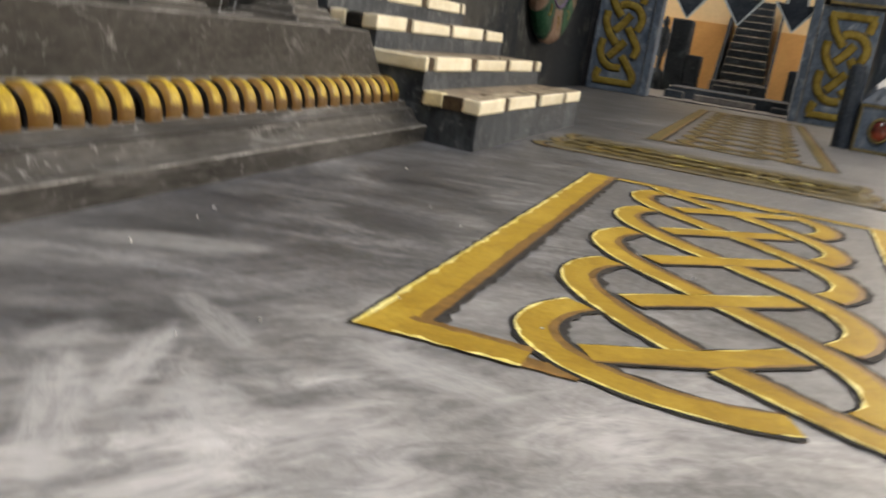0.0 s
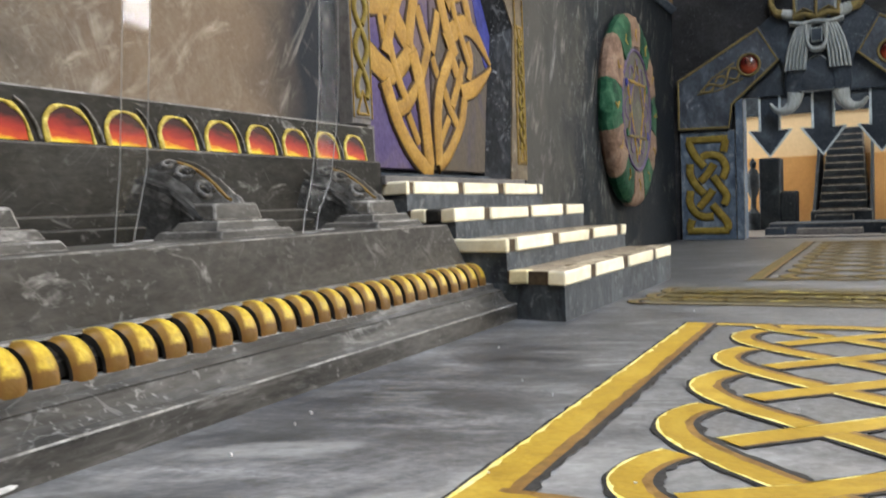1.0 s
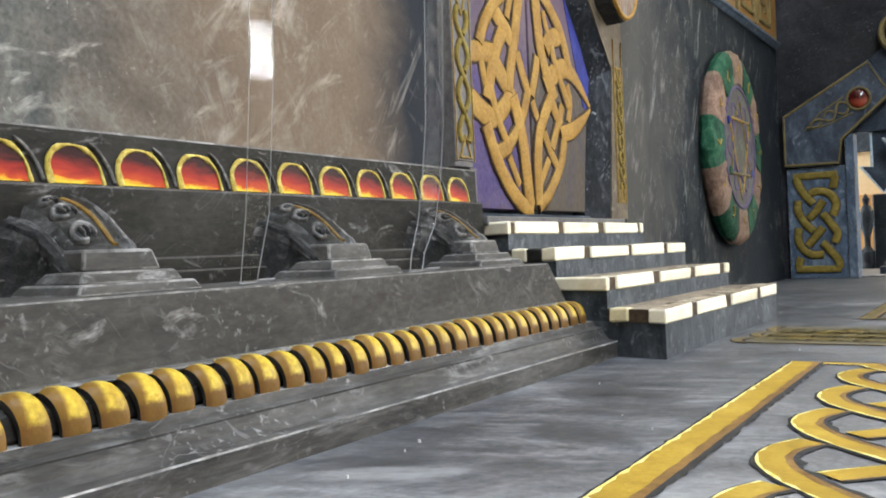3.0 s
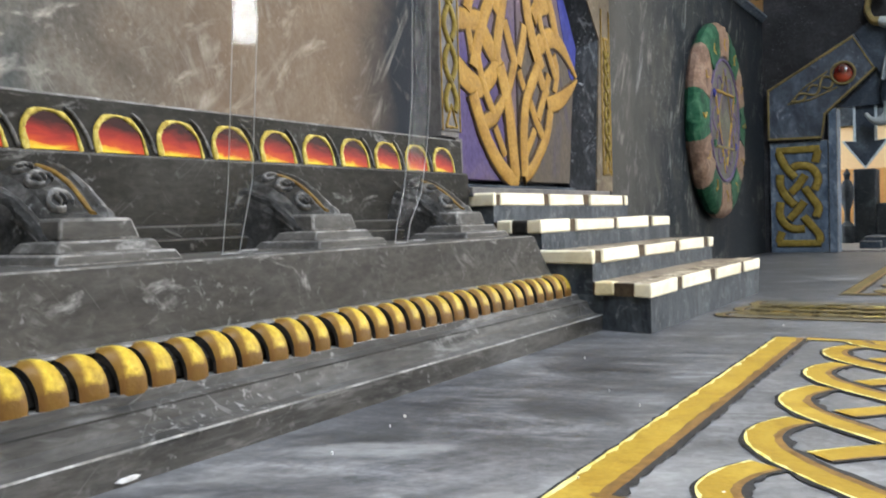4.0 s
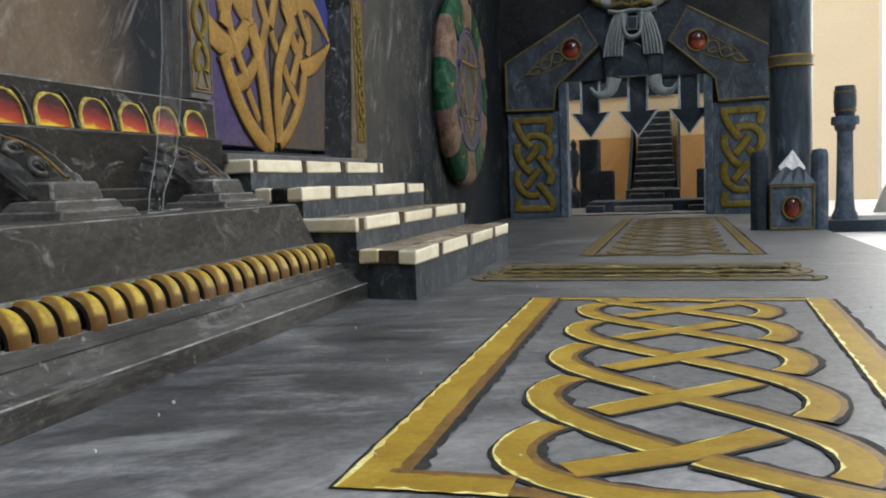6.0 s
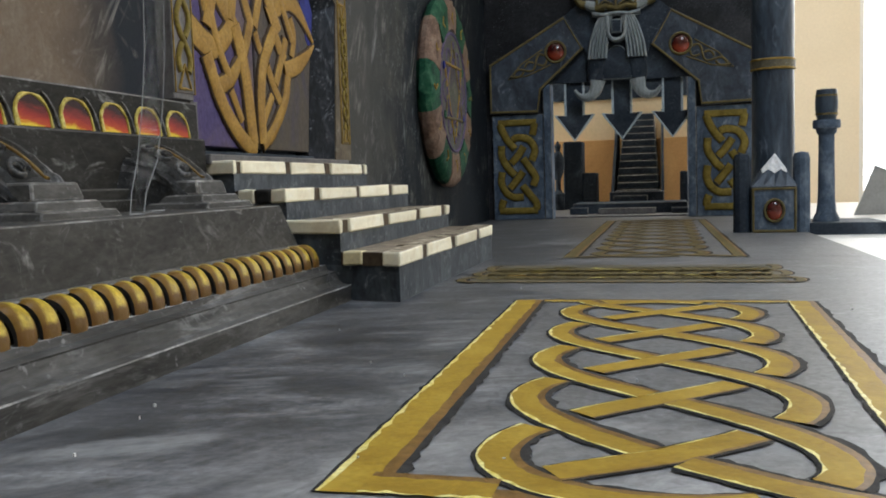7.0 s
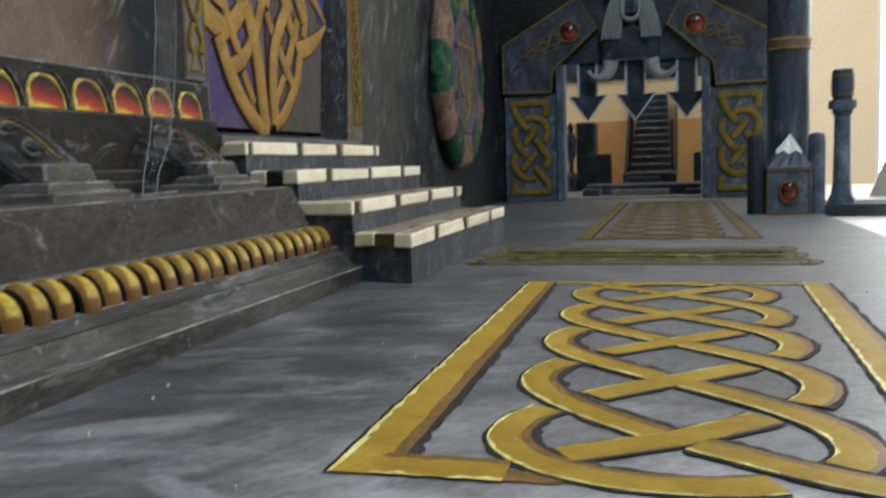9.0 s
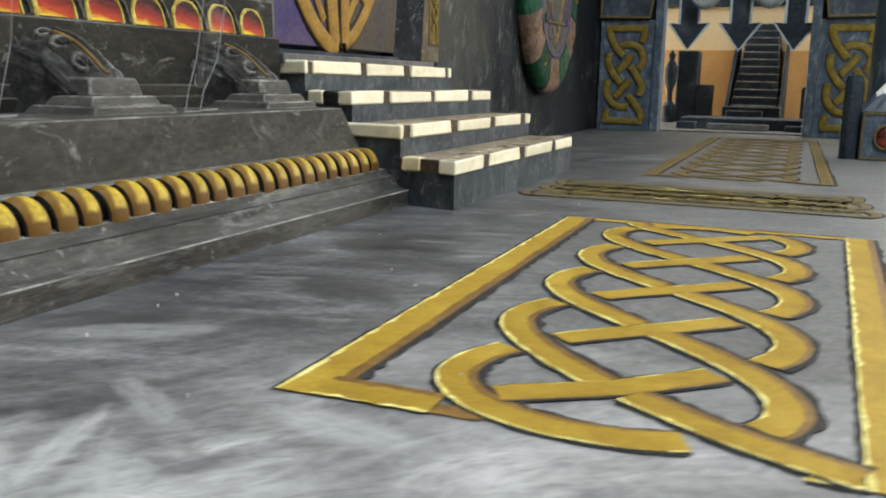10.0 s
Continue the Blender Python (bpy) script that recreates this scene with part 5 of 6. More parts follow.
# ---- round shield and the upper frieze ----
def build_shield():
    sy, sz, R = 1.3080, 0.2130, 0.1430
    xb, xf = -0.3365, -0.3130
    ov = 0.925
    s = thing("round_shield", "round wall boss of green and pink blocks, lilac knot centre", "wall boss")
    n = 12
    for k in range(n):
        a0, a1 = (k + 0.5) * 2 * math.pi / n, (k + 1.5) * 2 * math.pi / n
        m = 9
        bm = bmesh.new()
        ring = []
        for i in range(m + 1):
            a = a0 + (a1 - a0) * i / m
            c, si = math.cos(a), math.sin(a)
            ring.append([bm.verts.new((x, sy + ov * r * c, sz + r * si)) for x, r in ((xb, R * 0.95), (xb + 0.006, R), (xb + 0.014, R * 1.005), (xf - 0.003, R * 0.97), (xf + 0.001, R * 0.89), (xf + 0.0005, R * 0.66), (xb, R * 0.62))])
        for p, q in zip(ring, ring[1:]):
            for j in range(len(p)):
                bm.faces.new([p[j], p[(j + 1) % len(p)], q[(j + 1) % len(p)], q[j]])
        for e in (ring[0], ring[-1]):
            bm.faces.new(e)
        for v in bm.verts:
            lump = 0.0022 * noise.noise(v.co * 70 + Vector((k, 0, 0))) + 0.0012 * noise.noise(v.co * 160)
            v.co += Vector((lump if v.co.x > xb + 0.004 else 0.0, lump * 0.6, lump * 0.6))
        part("rim_block", bm, (M_PINK, M_GREEN)[k % 2], s, ("painted pink block", "painted green block")[k % 2], True)
        a = (a0 + a1) / 2
        bm = bmesh.new()
        strap(bm, [(sy + r * math.cos(a + o), sz + r * math.sin(a + o)) for r, o in ((R * 0.72, -0.03), (R * 0.78, 0.04), (R * 0.84, -0.01))], 0.0034, on_left(xf), 0.0016, 0.0004)
        part("rune", bm, M_OLDGOLD, s, "small golden stroke")
    circ = lambda r: [(sy + ov * r * math.cos(a), sz + r * math.sin(a)) for a in np.linspace(0, 2 * math.pi, 49)[:-1]]
    bm = bmesh.new()
    prism(bm, circ(R * 0.67), on_left(xf), -0.030, -0.0012)
    part("centre_plate", bm, M_LILAC, s, "lilac-grey centre plate")
    for r, w, m in ((0.62, 0.0042, M_PURPLE), (0.30, 0.003, M_PURPLE)):
        bm = bmesh.new()
        c = circ(R * r)
        strap(bm, c + c[:2], w, on_left(xf - 0.0012), 0.002)
        part("purple_ring", bm, m, s, smooth=True)
    # a worn six-pointed knot: two golden triangles over a lilac loop, small dots between their points
    for turn in (0.0, math.pi):
        for k in range(3):
            a, b = (turn + math.pi / 2 + 2 * math.pi * q / 3 for q in (k, k + 1))
            P, Q = ((sy + ov * R * 0.47 * math.cos(t), sz + R * 0.56 * math.sin(t)) for t in (a, b))
            bm = bmesh.new()
            strap(bm, [(P[0] + (Q[0] - P[0]) * t, P[1] + (Q[1] - P[1]) * t) for t in np.linspace(0.03, 0.97, 9)], 0.0046, on_left(xf - 0.0012), 0.0019 + 0.0004 * (k == 1), 0.0, 0, 0.4)
            part("knot_strand", bm, M_OLDGOLD if turn else M_DULL, s, smooth=True)
    for k in range(6):
        a = (k + 0.5) * math.pi / 3
        c0, c1 = sy + ov * R * 0.50 * math.cos(a), sz + R * 0.50 * math.sin(a)
        bm = bmesh.new()
        prism(bm, [(c0 + 0.0052 * math.cos(t), c1 + 0.0060 * math.sin(t)) for t in np.linspace(0, 2 * math.pi, 13)[:-1]], on_left(xf - 0.0012), 0.0, 0.0022, 0, 0.0006)
        part("painted_dot", bm, (M_GREEN, M_PURPLE, M_DOORBLUE)[k % 3], s)
    bm = bmesh.new()
    strap(bm, [(sy + ov * R * (0.40 + 0.10 * math.cos(6 * t)) * math.cos(t), sz + R * (0.40 + 0.10 * math.cos(6 * t)) * math.sin(t)) for t in np.linspace(0, 2 * math.pi + 0.1, 70)], 0.0036, on_left(xf - 0.0012), 0.0012)
    part("lilac_loop", bm, M_PURPLE, s, smooth=True)


build_shield()


def build_frieze():
    f = thing("key_frieze", "dull gold frieze of square key patterns on a pale ledge", "frieze", kind="structure")
    bm = bmesh.new()
    prof = [(-0.338, 0.424), (-0.334, 0.424), (-0.330, 0.4285), (-0.326, 0.430), (-0.326, 0.4335), (-0.338, 0.4335)]
    extrude_y(bm, prof, 0.905, 1.668, [0] * 5, 10, 0.0004)
    part("ledge", bm, M_BLUESTEEL, f)
    part("gold_ground", box(-0.3365, -0.333, 0.905, 1.668, 0.4337, 0.515), M_BROWN, f)
    key = bmesh.new()
    pl = lambda u, v, d: (d, u, v)
    strap(key, [(-0.050, 0.0), (-0.050, 0.066), (0.050, 0.066), (0.050, 0.014), (-0.022, 0.014), (-0.022, 0.046), (0.018, 0.046), (0.018, 0.030)], 0.0095, pl, 0.004)
    me = finish(key, "key", M_DULL)
    for k in range(6):
        part("key", me, None, f, at=(-0.3331, 0.972 + 0.1180 * k, 0.441))


build_frieze()


# ---- end wall with the gate ----
Y_END = 1.675
GX = -0.0865  # the gate's middle


def build_gate():
    bm = bmesh.new()
    prism(bm, [(-0.36, 0.0), (-0.2115, 0.0), (-0.2115, 0.262), (0.0495, 0.262), (0.0495, 0.0), (0.172, 0.0), (0.172, 0.62), (-0.36, 0.62)], on_end(Y_END + 0.004), -0.018, 0.0)
    solo("wall_end", bm, M_ENDWALL, "blue-black painted end wall with a gate opening", "wall", "structure")
    g = thing("gate_surround", "blue-grey gabled gate surround with golden knots and red gems", "gate", kind="structure")
    for sgn in (-1, 1):
        X = lambda u, s=sgn: GX + s * u
        place = lambda u, v, d, s=sgn: (GX + s * u, Y_END + 0.004 - d, v)
        # standing knot panel
        p = bmesh.new()
        add_box(p, min(X(0.140), X(0.239)), max(X(0.140), X(0.239)), Y_END - 0.006, Y_END + 0.004, 0.0, 0.2015, 0.001, 0, 1)
        pan = part("knot_panel", p, [M_BLUESTEEL, M_EDGE], g)
        cx, flat = GX + sgn * 0.1905, lambda u, v, d: (u, Y_END - 0.006 - d, v)

        def knot(up, *mm):
            bm = bmesh.new()
            strap(bm, spline([(cx + u / 1000, v / 1000) for u, v in mm], 7), 0.0158, flat, 0.0010, -0.0003, 1)
            strap(bm, spline([(cx + u / 1000, v / 1000) for u, v in mm], 7), 0.0132, flat, 0.0042, up / 1000 - 0.0003)
            part("knot_strap", bm, [M_PANELGOLD, M_KNOTLINE], pan, smooth=True)

        for z in (0.0175, 0.1865):
            bm = bmesh.new()
            strap(bm, [(cx - 0.037, z), (cx + 0.037, z)], 0.0125, flat, 0.0042, -0.0003)
            part("knot_bar", bm, M_PANELGOLD, pan)
        knot(0.6, (-33, 184), (-29, 171), (-19, 153), (-5, 136))
        knot(0.2, (33, 184), (31, 172), (29, 162))
        knot(0.3, (-10, 154), (2, 158), (22, 153), (33, 134), (27, 113))
        knot(0.8, (12, 141), (0, 123), (-13, 109))
        knot(0.3, (-31, 143), (-31, 122), (-19, 100), (-6, 86))
        knot(0.7, (10, 118), (22, 100), (33, 82), (29, 65))
        knot(0.8, (10, 93), (-4, 75), (-16, 61))
        knot(0.3, (-31, 93), (-33, 72), (-25, 54), (-10, 44), (10, 44))
        knot(0.6, (8, 66), (22, 48), (34, 32), (34, 19))
        knot(0.2, (-29, 39), (-33, 28), (-33, 19))
        # jamb
        part("jamb", box(min(X(0.1245), X(0.1395)), max(X(0.1245), X(0.1395)), Y_END - 0.010, Y_END + 0.030, 0.0, 0.2560, 0.0012, 1), [M_BLUESTEEL, M_EDGE], g, "pale-edged blue-grey jamb")
        # gable slab
        out = [(0.242, 0.2045), (0.1495, 0.2025), (0.1440, 0.2450), (0.0610, 0.3200), (0.0955, 0.3810), (0.242, 0.2970)]
        bm = bmesh.new()
        prism(bm, out, place, 0.0, 0.016, 0, 0.001)
        slab = part("gable_slab", bm, M_SLATE, g)
        c = (sum(p[0] for p in out) / 6, sum(p[1] for p in out) / 6)
        inner = [(p[0] + (c[0] - p[0]) * 0.035, p[1] + (c[1] - p[1]) * 0.045) for p in out]
        bm = bmesh.new()
        strap(bm, inner + inner[:2], 0.0048, lambda u, v, d, pl=place: pl(u, v, d + 0.0158), 0.0022)
        part("gold_edge", bm, M_DULL, slab, "thin golden edge line")
        gx, gz = 0.1135, 0.3150
        bm = bmesh.new()
        ring = [(gx + 0.0190 * math.cos(a), gz + 0.0190 * math.sin(a)) for a in np.linspace(0, 2 * math.pi, 25)]
        strap(bm, ring, 0.0045, lambda u, v, d, pl=place: pl(u, v, d + 0.0158), 0.0035)
        part("gem_ring", bm, M_DULL, slab, "golden ring", True)
        bm = bmesh.new()
        bmesh.ops.create_uvsphere(bm, u_segments=20, v_segments=12, radius=1.0)
        bmesh.ops.transform(bm, matrix=Matrix.Diagonal((0.0165, 0.010, 0.0165, 1)), verts=bm.verts)
        part("gem", bm, M_RED, slab, "round dark red gem", True, place(gx, gz, 0.015))
        # tapering knot tail beside the gem
        ax = Vector((0.090, -0.046)).normalized()
        ay = Vector((-ax.y, ax.x))
        tail = lambda s, o: (gx + 0.021 * ax.x + ax.x * s + ay.x * o, gz + 0.021 * ax.y + ax.y * s + ay.y * o)
        lines = []
        for ph in (0, 1):
            lines.append([tail(0.074 * t, (0.012 * (1 - 0.6 * t)) * math.sin(math.pi * (3 * t + ph) + 0.4)) for t in np.linspace(0, 1, 60)])
        for run in cut_gaps(lines, lambda q, a, b: int(q[0] * 70) % 2 == 0, 0.0032):
            bm = bmesh.new()
            strap(bm, run[::2] + [run[-1]], 0.0040, lambda u, v, d, pl=place: pl(u, v, d + 0.0158), 0.0025)
            part("tail_strand", bm, M_DULL, slab, smooth=True)
        bm = bmesh.new()
        edge = [tail(-0.002, 0.0165), tail(0.045, 0.0125), tail(0.082, 0.0), tail(0.045, -0.0125), tail(-0.002, -0.0165)]
        strap(bm, edge, 0.0026, lambda u, v, d, pl=place: pl(u, v, d + 0.0158), 0.0018)
        part("tail_edge", bm, M_DULL, slab)
    # keystone block between the slabs
    bm = bmesh.new()
    prism(bm, [(-0.060, 0.318), (-0.095, 0.381), (-0.075, 0.398), (0.075, 0.398), (0.095, 0.381), (0.060, 0.318), (0.040, 0.268), (-0.040, 0.268)], lambda u, v, d: (GX + u, Y_END + 0.004 - d, v), 0.0, 0.012, 0, 0.001)
    part("keystone", bm, M_NAVY, g)
    # head of the opening
    bm = bmesh.new()
    prism(bm, [(-0.1345, 0.257), (0.1345, 0.257), (0.1345, 0.268), (0.062, 0.318), (-0.062, 0.318), (-0.1345, 0.268)], lambda u, v, d: (GX + u, Y_END + 0.010 - d, v), 0.0, 0.008)
    part("lintel", bm, M_NAVY, g)


build_gate()


def build_portcullis():
    p = thing("portcullis", "dark blue-grey portcullis ending in three arrowheads", "gate")
    out = [(-0.0170, 0.2595), (0.0170, 0.2595), (0.0170, 0.1955), (0.0360, 0.1970), (0.0, 0.1485), (-0.0360, 0.1970), (-0.0170, 0.1955)]
    for u in (-0.1685, -0.0800, 0.0120):
        place = lambda a, v, d, u=u: (u + a, Y_END + 0.016 - d, v)
        bm = bmesh.new()
        prism(bm, out, place, 0.0, 0.008, 0, 0.0006)
        bar = part("arrow_bar", bm, M_NAVY, p)
        bm = bmesh.new()
        strap(bm, out + out[:1], 0.0046, lambda a, v, d, pl=place: pl(a, v, d + 0.0078), 0.0014, 0.0, 0, 0.35)
        part("pale_edge", bm, M_ICE, bar, "dry-brushed pale edge")
    for u in (-0.1243, -0.0340):
        part("cross_bar", box(u - 0.0273, u + 0.0290, Y_END + 0.010, Y_END + 0.015, 0.251, 0.2595, 0.0006), M_NAVY, p)


build_portcullis()


def build_statue():
    """The bearded mask over the gate: one plain mesh."""
    bm = bmesh.new()
    Y = Y_END - 0.018
    pl = lambda u, v, d: (GX + u * (0.77 + 0.17 * min(1.0, max(0.0, (0.31 - v) / 0.06))), Y + 0.012 - d, v - 0.013)

    dome = [(-0.044, 0.396), (-0.046, 0.428), (-0.030, 0.450), (0.0, 0.458), (0.030, 0.450), (0.046, 0.428), (0.044, 0.396)]
    prism(bm, dome, pl, 0.0, 0.022, 1, 0.006)                                        # helmet
    strap(bm, dome, 0.0080, pl, 0.0235, 0, 2)
    strap(bm, [(-0.049, 0.399), (-0.024, 0.403), (0.0, 0.397), (0.024, 0.403), (0.049, 0.399)], 0.0135, pl, 0.026, 0, 2)
    strap(bm, [(0.0, 0.398), (0.0, 0.466)], lambda t: 0.008 + 0.004 * t, pl, 0.0285, 0, 2)
    for s in (-1, 1):
        strap(bm, [(s * 0.006, 0.404), (s * 0.026, 0.412), (s * 0.040, 0.405)], 0.0045, pl, 0.0275, 0, 2)
        # silver collar and golden horn, curling up and in
        strap(bm, [(s * 0.047, 0.404), (s * 0.062, 0.407), (s * 0.072, 0.410)], lambda t: 0.022 - 0.006 * t, pl, 0.018, 0, 0)
        strap(bm, [(s * u, v) for u, v in spline([(0.070, 0.409), (0.086, 0.413), (0.096, 0.430), (0.091, 0.451), (0.074, 0.459), (0.060, 0.452)], 6)], lambda t: 0.016 - 0.007 * t, pl, 0.017, 0, 2)
        # moustache: thick strands falling outwards, then a length coloured navy for the gable's shadow, and the curled
        # tips
        for k in range(6):
            o = 0.0075 * k
            strap(bm, [(s * u, v) for u, v in spline([(0.013 + o * 0.62, 0.388), (0.018 + o * 0.85, 0.366), (0.024 + o * 1.0, 0.336), (0.027 + o * 1.05, 0.309)], 5)], 0.0080, pl, 0.021 - 0.0012 * abs(k - 2), 0, 0)
        strap(bm, [(s * u, v) for u, v in spline([(0.046, 0.309), (0.047, 0.290), (0.043, 0.270)], 4)], lambda t: 0.044 - 0.012 * t, pl, 0.012, 0, 3)
        strap(bm, [(s * u, v) for u, v in spline([(0.041, 0.270), (0.044, 0.252), (0.056, 0.241), (0.072, 0.242), (0.084, 0.254)], 6)], lambda t: 0.034 - 0.029 * t ** 0.8, pl, 0.017, 0, 0)
    strap(bm, [(-0.056, 0.391), (-0.030, 0.387), (0.0, 0.390), (0.030, 0.387), (0.056, 0.391)], 0.0085, pl, 0.023, 0, 0)
    strap(bm, [(u, v) for u, v in spline([(-0.0215, 0.384), (-0.020, 0.356), (-0.010, 0.343), (0.010, 0.343), (0.020, 0.356), (0.0215, 0.384)], 6)], 0.0095, pl, 0.0235, 0, 0)
    prism(bm, [(-0.012, 0.354), (0.012, 0.354), (0.013, 0.379), (-0.013, 0.379)], pl, 0.0, 0.016, 3, 0.002)
    prism(bm, [(u, v) for u, v in spline([(-0.030, 0.270), (-0.031, 0.300), (-0.018, 0.326), (0.0, 0.333), (0.018, 0.326), (0.031, 0.300), (0.030, 0.270)], 4)], pl, 0.0, 0.008, 3, 0.002)
    solo("mask_statue", bm, [M_SILVER, M_SLATE, M_DULL, M_NAVY], "horned helmet mask with long pale moustache over the gate", "statue")


build_statue()


# ---- seen through the gate ----
def build_beyond():
    st = thing("back_stairs", "steep dark model stairs with pale worn edges", "staircase")
    n = 13
    for k in range(n):
        hw = 0.050 - 0.0012 * k
        y0 = 2.00 + 0.020 * k
        z = 0.030 + 0.0168 * k
        part("step", box(-0.064 - hw, -0.064 + hw, y0, 2.30, 0.0 if k == 0 else z - 0.0168, z, 0.0024, 1), [M_NAVY, M_EDGE], st)
    for s in (-1, 1):
        bm = bmesh.new()
        prism(bm, [(1.985, 0.0), (2.30, 0.0), (2.30, 0.245), (2.26, 0.235), (1.985, 0.030)], lambda u, v, d, s=s: (-0.064 + s * (0.052 + d), u, v), 0.0, 0.006)
        part("stringer", bm, M_NAVY, st)
    part("foot_block", box(-0.122, -0.006, 1.945, 1.999, 0.0, 0.0440, 0.0016, 1), [M_NAVY, M_CURL], st)
    part("foot_block", box(-0.112, -0.040, 1.925, 1.944, 0.0, 0.0360, 0.0016, 1), [M_NAVY, M_CURL], st)
    part("platform", box(-0.1860, 0.0400, 1.80, 1.924, 0.0, 0.0240, 0.0012, 1), [M_NAVY, M_EDGE], st)
    solo("pale_sheet", box(-0.30, 0.15, 1.70, 2.28, 0.0002, 0.0030, 0.0004), M_PALE, "pale sheet lying behind the gate on the model floor", "sheet")
    for x0, x1, z1, lab in ((-0.1900, -0.1540, 0.0135, "low dark step"), (-0.1335, -0.0207, 0.0115, "pale low step"), (0.0090, 0.0450, 0.0110, "low dark step")):
        solo("low_step", box(x0, x1, 1.765, 1.799, 0.0030, z1 + 0.003, 0.0010, 1), [M_PALE if "pale" in lab else M_NAVY, M_CURL], lab + " behind the gate on the model floor", "step")
    solo("orange_board_wall", box(-0.45, 0.25, 2.304, 2.312, Z_BASE, 0.172, 0.001), M_ORANGE, "plain orange board standing behind the model", "board")
    solo("tan_board_wall", box(-0.45, 0.25, 2.313, 2.321, Z_BASE, 0.46, 0.001), M_TANBOARD, "plain tan board standing behind the orange one", "board")
    solo("dark_beam", box(-0.42, 0.24, 2.300, 2.3128, 0.276, 0.40, 0.001), M_NAVY, "dark painted beam fixed across the tan board", "beam")
    for x0, x1, z1 in ((-0.235, -0.190, 0.162), (-0.190, -0.158, 0.088), (0.030, 0.075, 0.086)):
        solo("dark_block", box(x0, x1, 2.06, 2.13, 0.0, z1, 0.003, 0), [M_NAVY, M_EDGE], "dark painted block standing behind the gate", "block")
    # turned post
    bm = bmesh.new()
    prof = [(0.0, 0.0), (0.014, 0.0), (0.014, 0.040), (0.006, 0.050), (0.006, 0.072), (0.012, 0.090), (0.014, 0.120), (0.010, 0.135), (0.005, 0.140), (0.008, 0.152), (0.0, 0.165)]
    lathe(bm, prof, (-0.246, 2.05, 0.0))
    solo("turned_post", bm, M_NAVY, "small dark turned post behind the gate", "post", smooth=True)


def lathe(bm, prof, at, seg=20, mat=0):
    rows = []
    for r, z in prof:
        rows.append([bm.verts.new((at[0] + max(r, 1e-5) * math.cos(a), at[1] + max(r, 1e-5) * math.sin(a), at[2] + z)) for a in np.linspace(0, 2 * math.pi, seg + 1)[:-1]])
    for a, b in zip(rows, rows[1:]):
        for k in range(seg):
            bm.faces.new([a[k], a[(k + 1) % seg], b[(k + 1) % seg], b[k]]).material_index = mat
    return rows


build_beyond()


# ---- column, shrine and small column on the right ----
def build_right():
    c = thing("great_column", "tall round blue-black column with a golden ring", "column", (0.1400, 1.262, 0.0))
    bm = bmesh.new()
    lathe(bm, [(0.0, 0.0), (0.033, 0.0), (0.033, 0.02), (0.0288, 0.03), (0.0275, 0.10), (0.0270, 0.213)], (0, 0, 0), 32)
    part("lower_shaft", bm, M_COLUMN, c, smooth=True)
    bm = bmesh.new()
    lathe(bm, [(0.0268, 0.2130), (0.0285, 0.2145), (0.0288, 0.2275), (0.0268, 0.2290)], (0, 0, 0), 32)
    part("ring", bm, M_OLIVE, c, "dull brown-gold ring", True)
    for z in (0.2150, 0.2268):
        bm = bmesh.new()
        lathe(bm, [(0.0282, z - 0.0014), (0.0292, z - 0.0010), (0.0292, z + 0.0010), (0.0282, z + 0.0014)], (0, 0, 0), 32)
        part("ring_edge", bm, M_OLDGOLD, c, "thin golden line", True)
    bm = bmesh.new()
    lathe(bm, [(0.0270, 0.2290), (0.0273, 0.40), (0.0275, 0.62), (0.0, 0.62)], (0, 0, 0), 32)
    part("upper_shaft", bm, M_COLUMN, c, smooth=True)
    s = thing("shrine", "small blue shrine with red gem, golden frame, snow-capped peak", "shrine", (0.1335, 1.190, 0.0))
    part("block", box(-0.0275, 0.0275, 0.0, 0.042, 0.0, 0.0585, 0.0008), M_BLUESTEEL, s)
    fl = lambda u, v, d: (u, -d, v)
    bm = bmesh.new()
    fr = [(-0.0255, 0.002), (0.0255, 0.002), (0.0255, 0.0565), (-0.0255, 0.0565)]
    strap(bm, fr + fr[:2], 0.0042, fl, 0.0022, 0, 0, 0.25)
    part("gold_frame", bm, M_DULL, s, "worn golden frame")
    bm = bmesh.new()
    strap(bm, [(0.0002 + 0.0118 * math.cos(a), 0.0285 + 0.0142 * math.sin(a)) for a in np.linspace(0, 6.6, 26)], 0.0034, fl, 0.003)
    part("gem_ring", bm, M_DULL, s, smooth=True)
    bm = bmesh.new()
    bmesh.ops.create_uvsphere(bm, u_segments=18, v_segments=12, radius=1.0)
    bmesh.ops.transform(bm, matrix=Matrix.Diagonal((0.0100, 0.006, 0.0125, 1)), verts=bm.verts)
    part("gem", bm, M_RED, s, "oval red gem", True, (0.0, 0.0, 0.0285))
    bm = bmesh.new()
    base = [(-0.028, -0.001, 0.0590), (0.028, -0.001, 0.0590), (0.028, 0.043, 0.0590), (-0.028, 0.043, 0.0590)]
    ring = lambda f, saw: [(base[k][0] * (1 - f) + 0.003 * f + (base[(k + 1) % 4][0] - base[k][0]) * (1 - f) * q, base[k][1] * (1 - f) + 0.021 * f + (base[(k + 1) % 4][1] - base[k][1]) * (1 - f) * q, 0.0590 + 0.0435 * (f + saw * (0.06 if i % 2 else -0.06))) for k in range(4) for i, q in enumerate((0.0, 0.25, 0.5, 0.75))]
    va, vb = [bm.verts.new(p) for p in ring(0.0, 0)], [bm.verts.new(p) for p in ring(0.46, 1)]
    tip = bm.verts.new((0.003, 0.021, 0.1025))
    bm.faces.new(va)
    for k in range(16):
        bm.faces.new([va[k], va[(k + 1) % 16], vb[(k + 1) % 16], vb[k]])
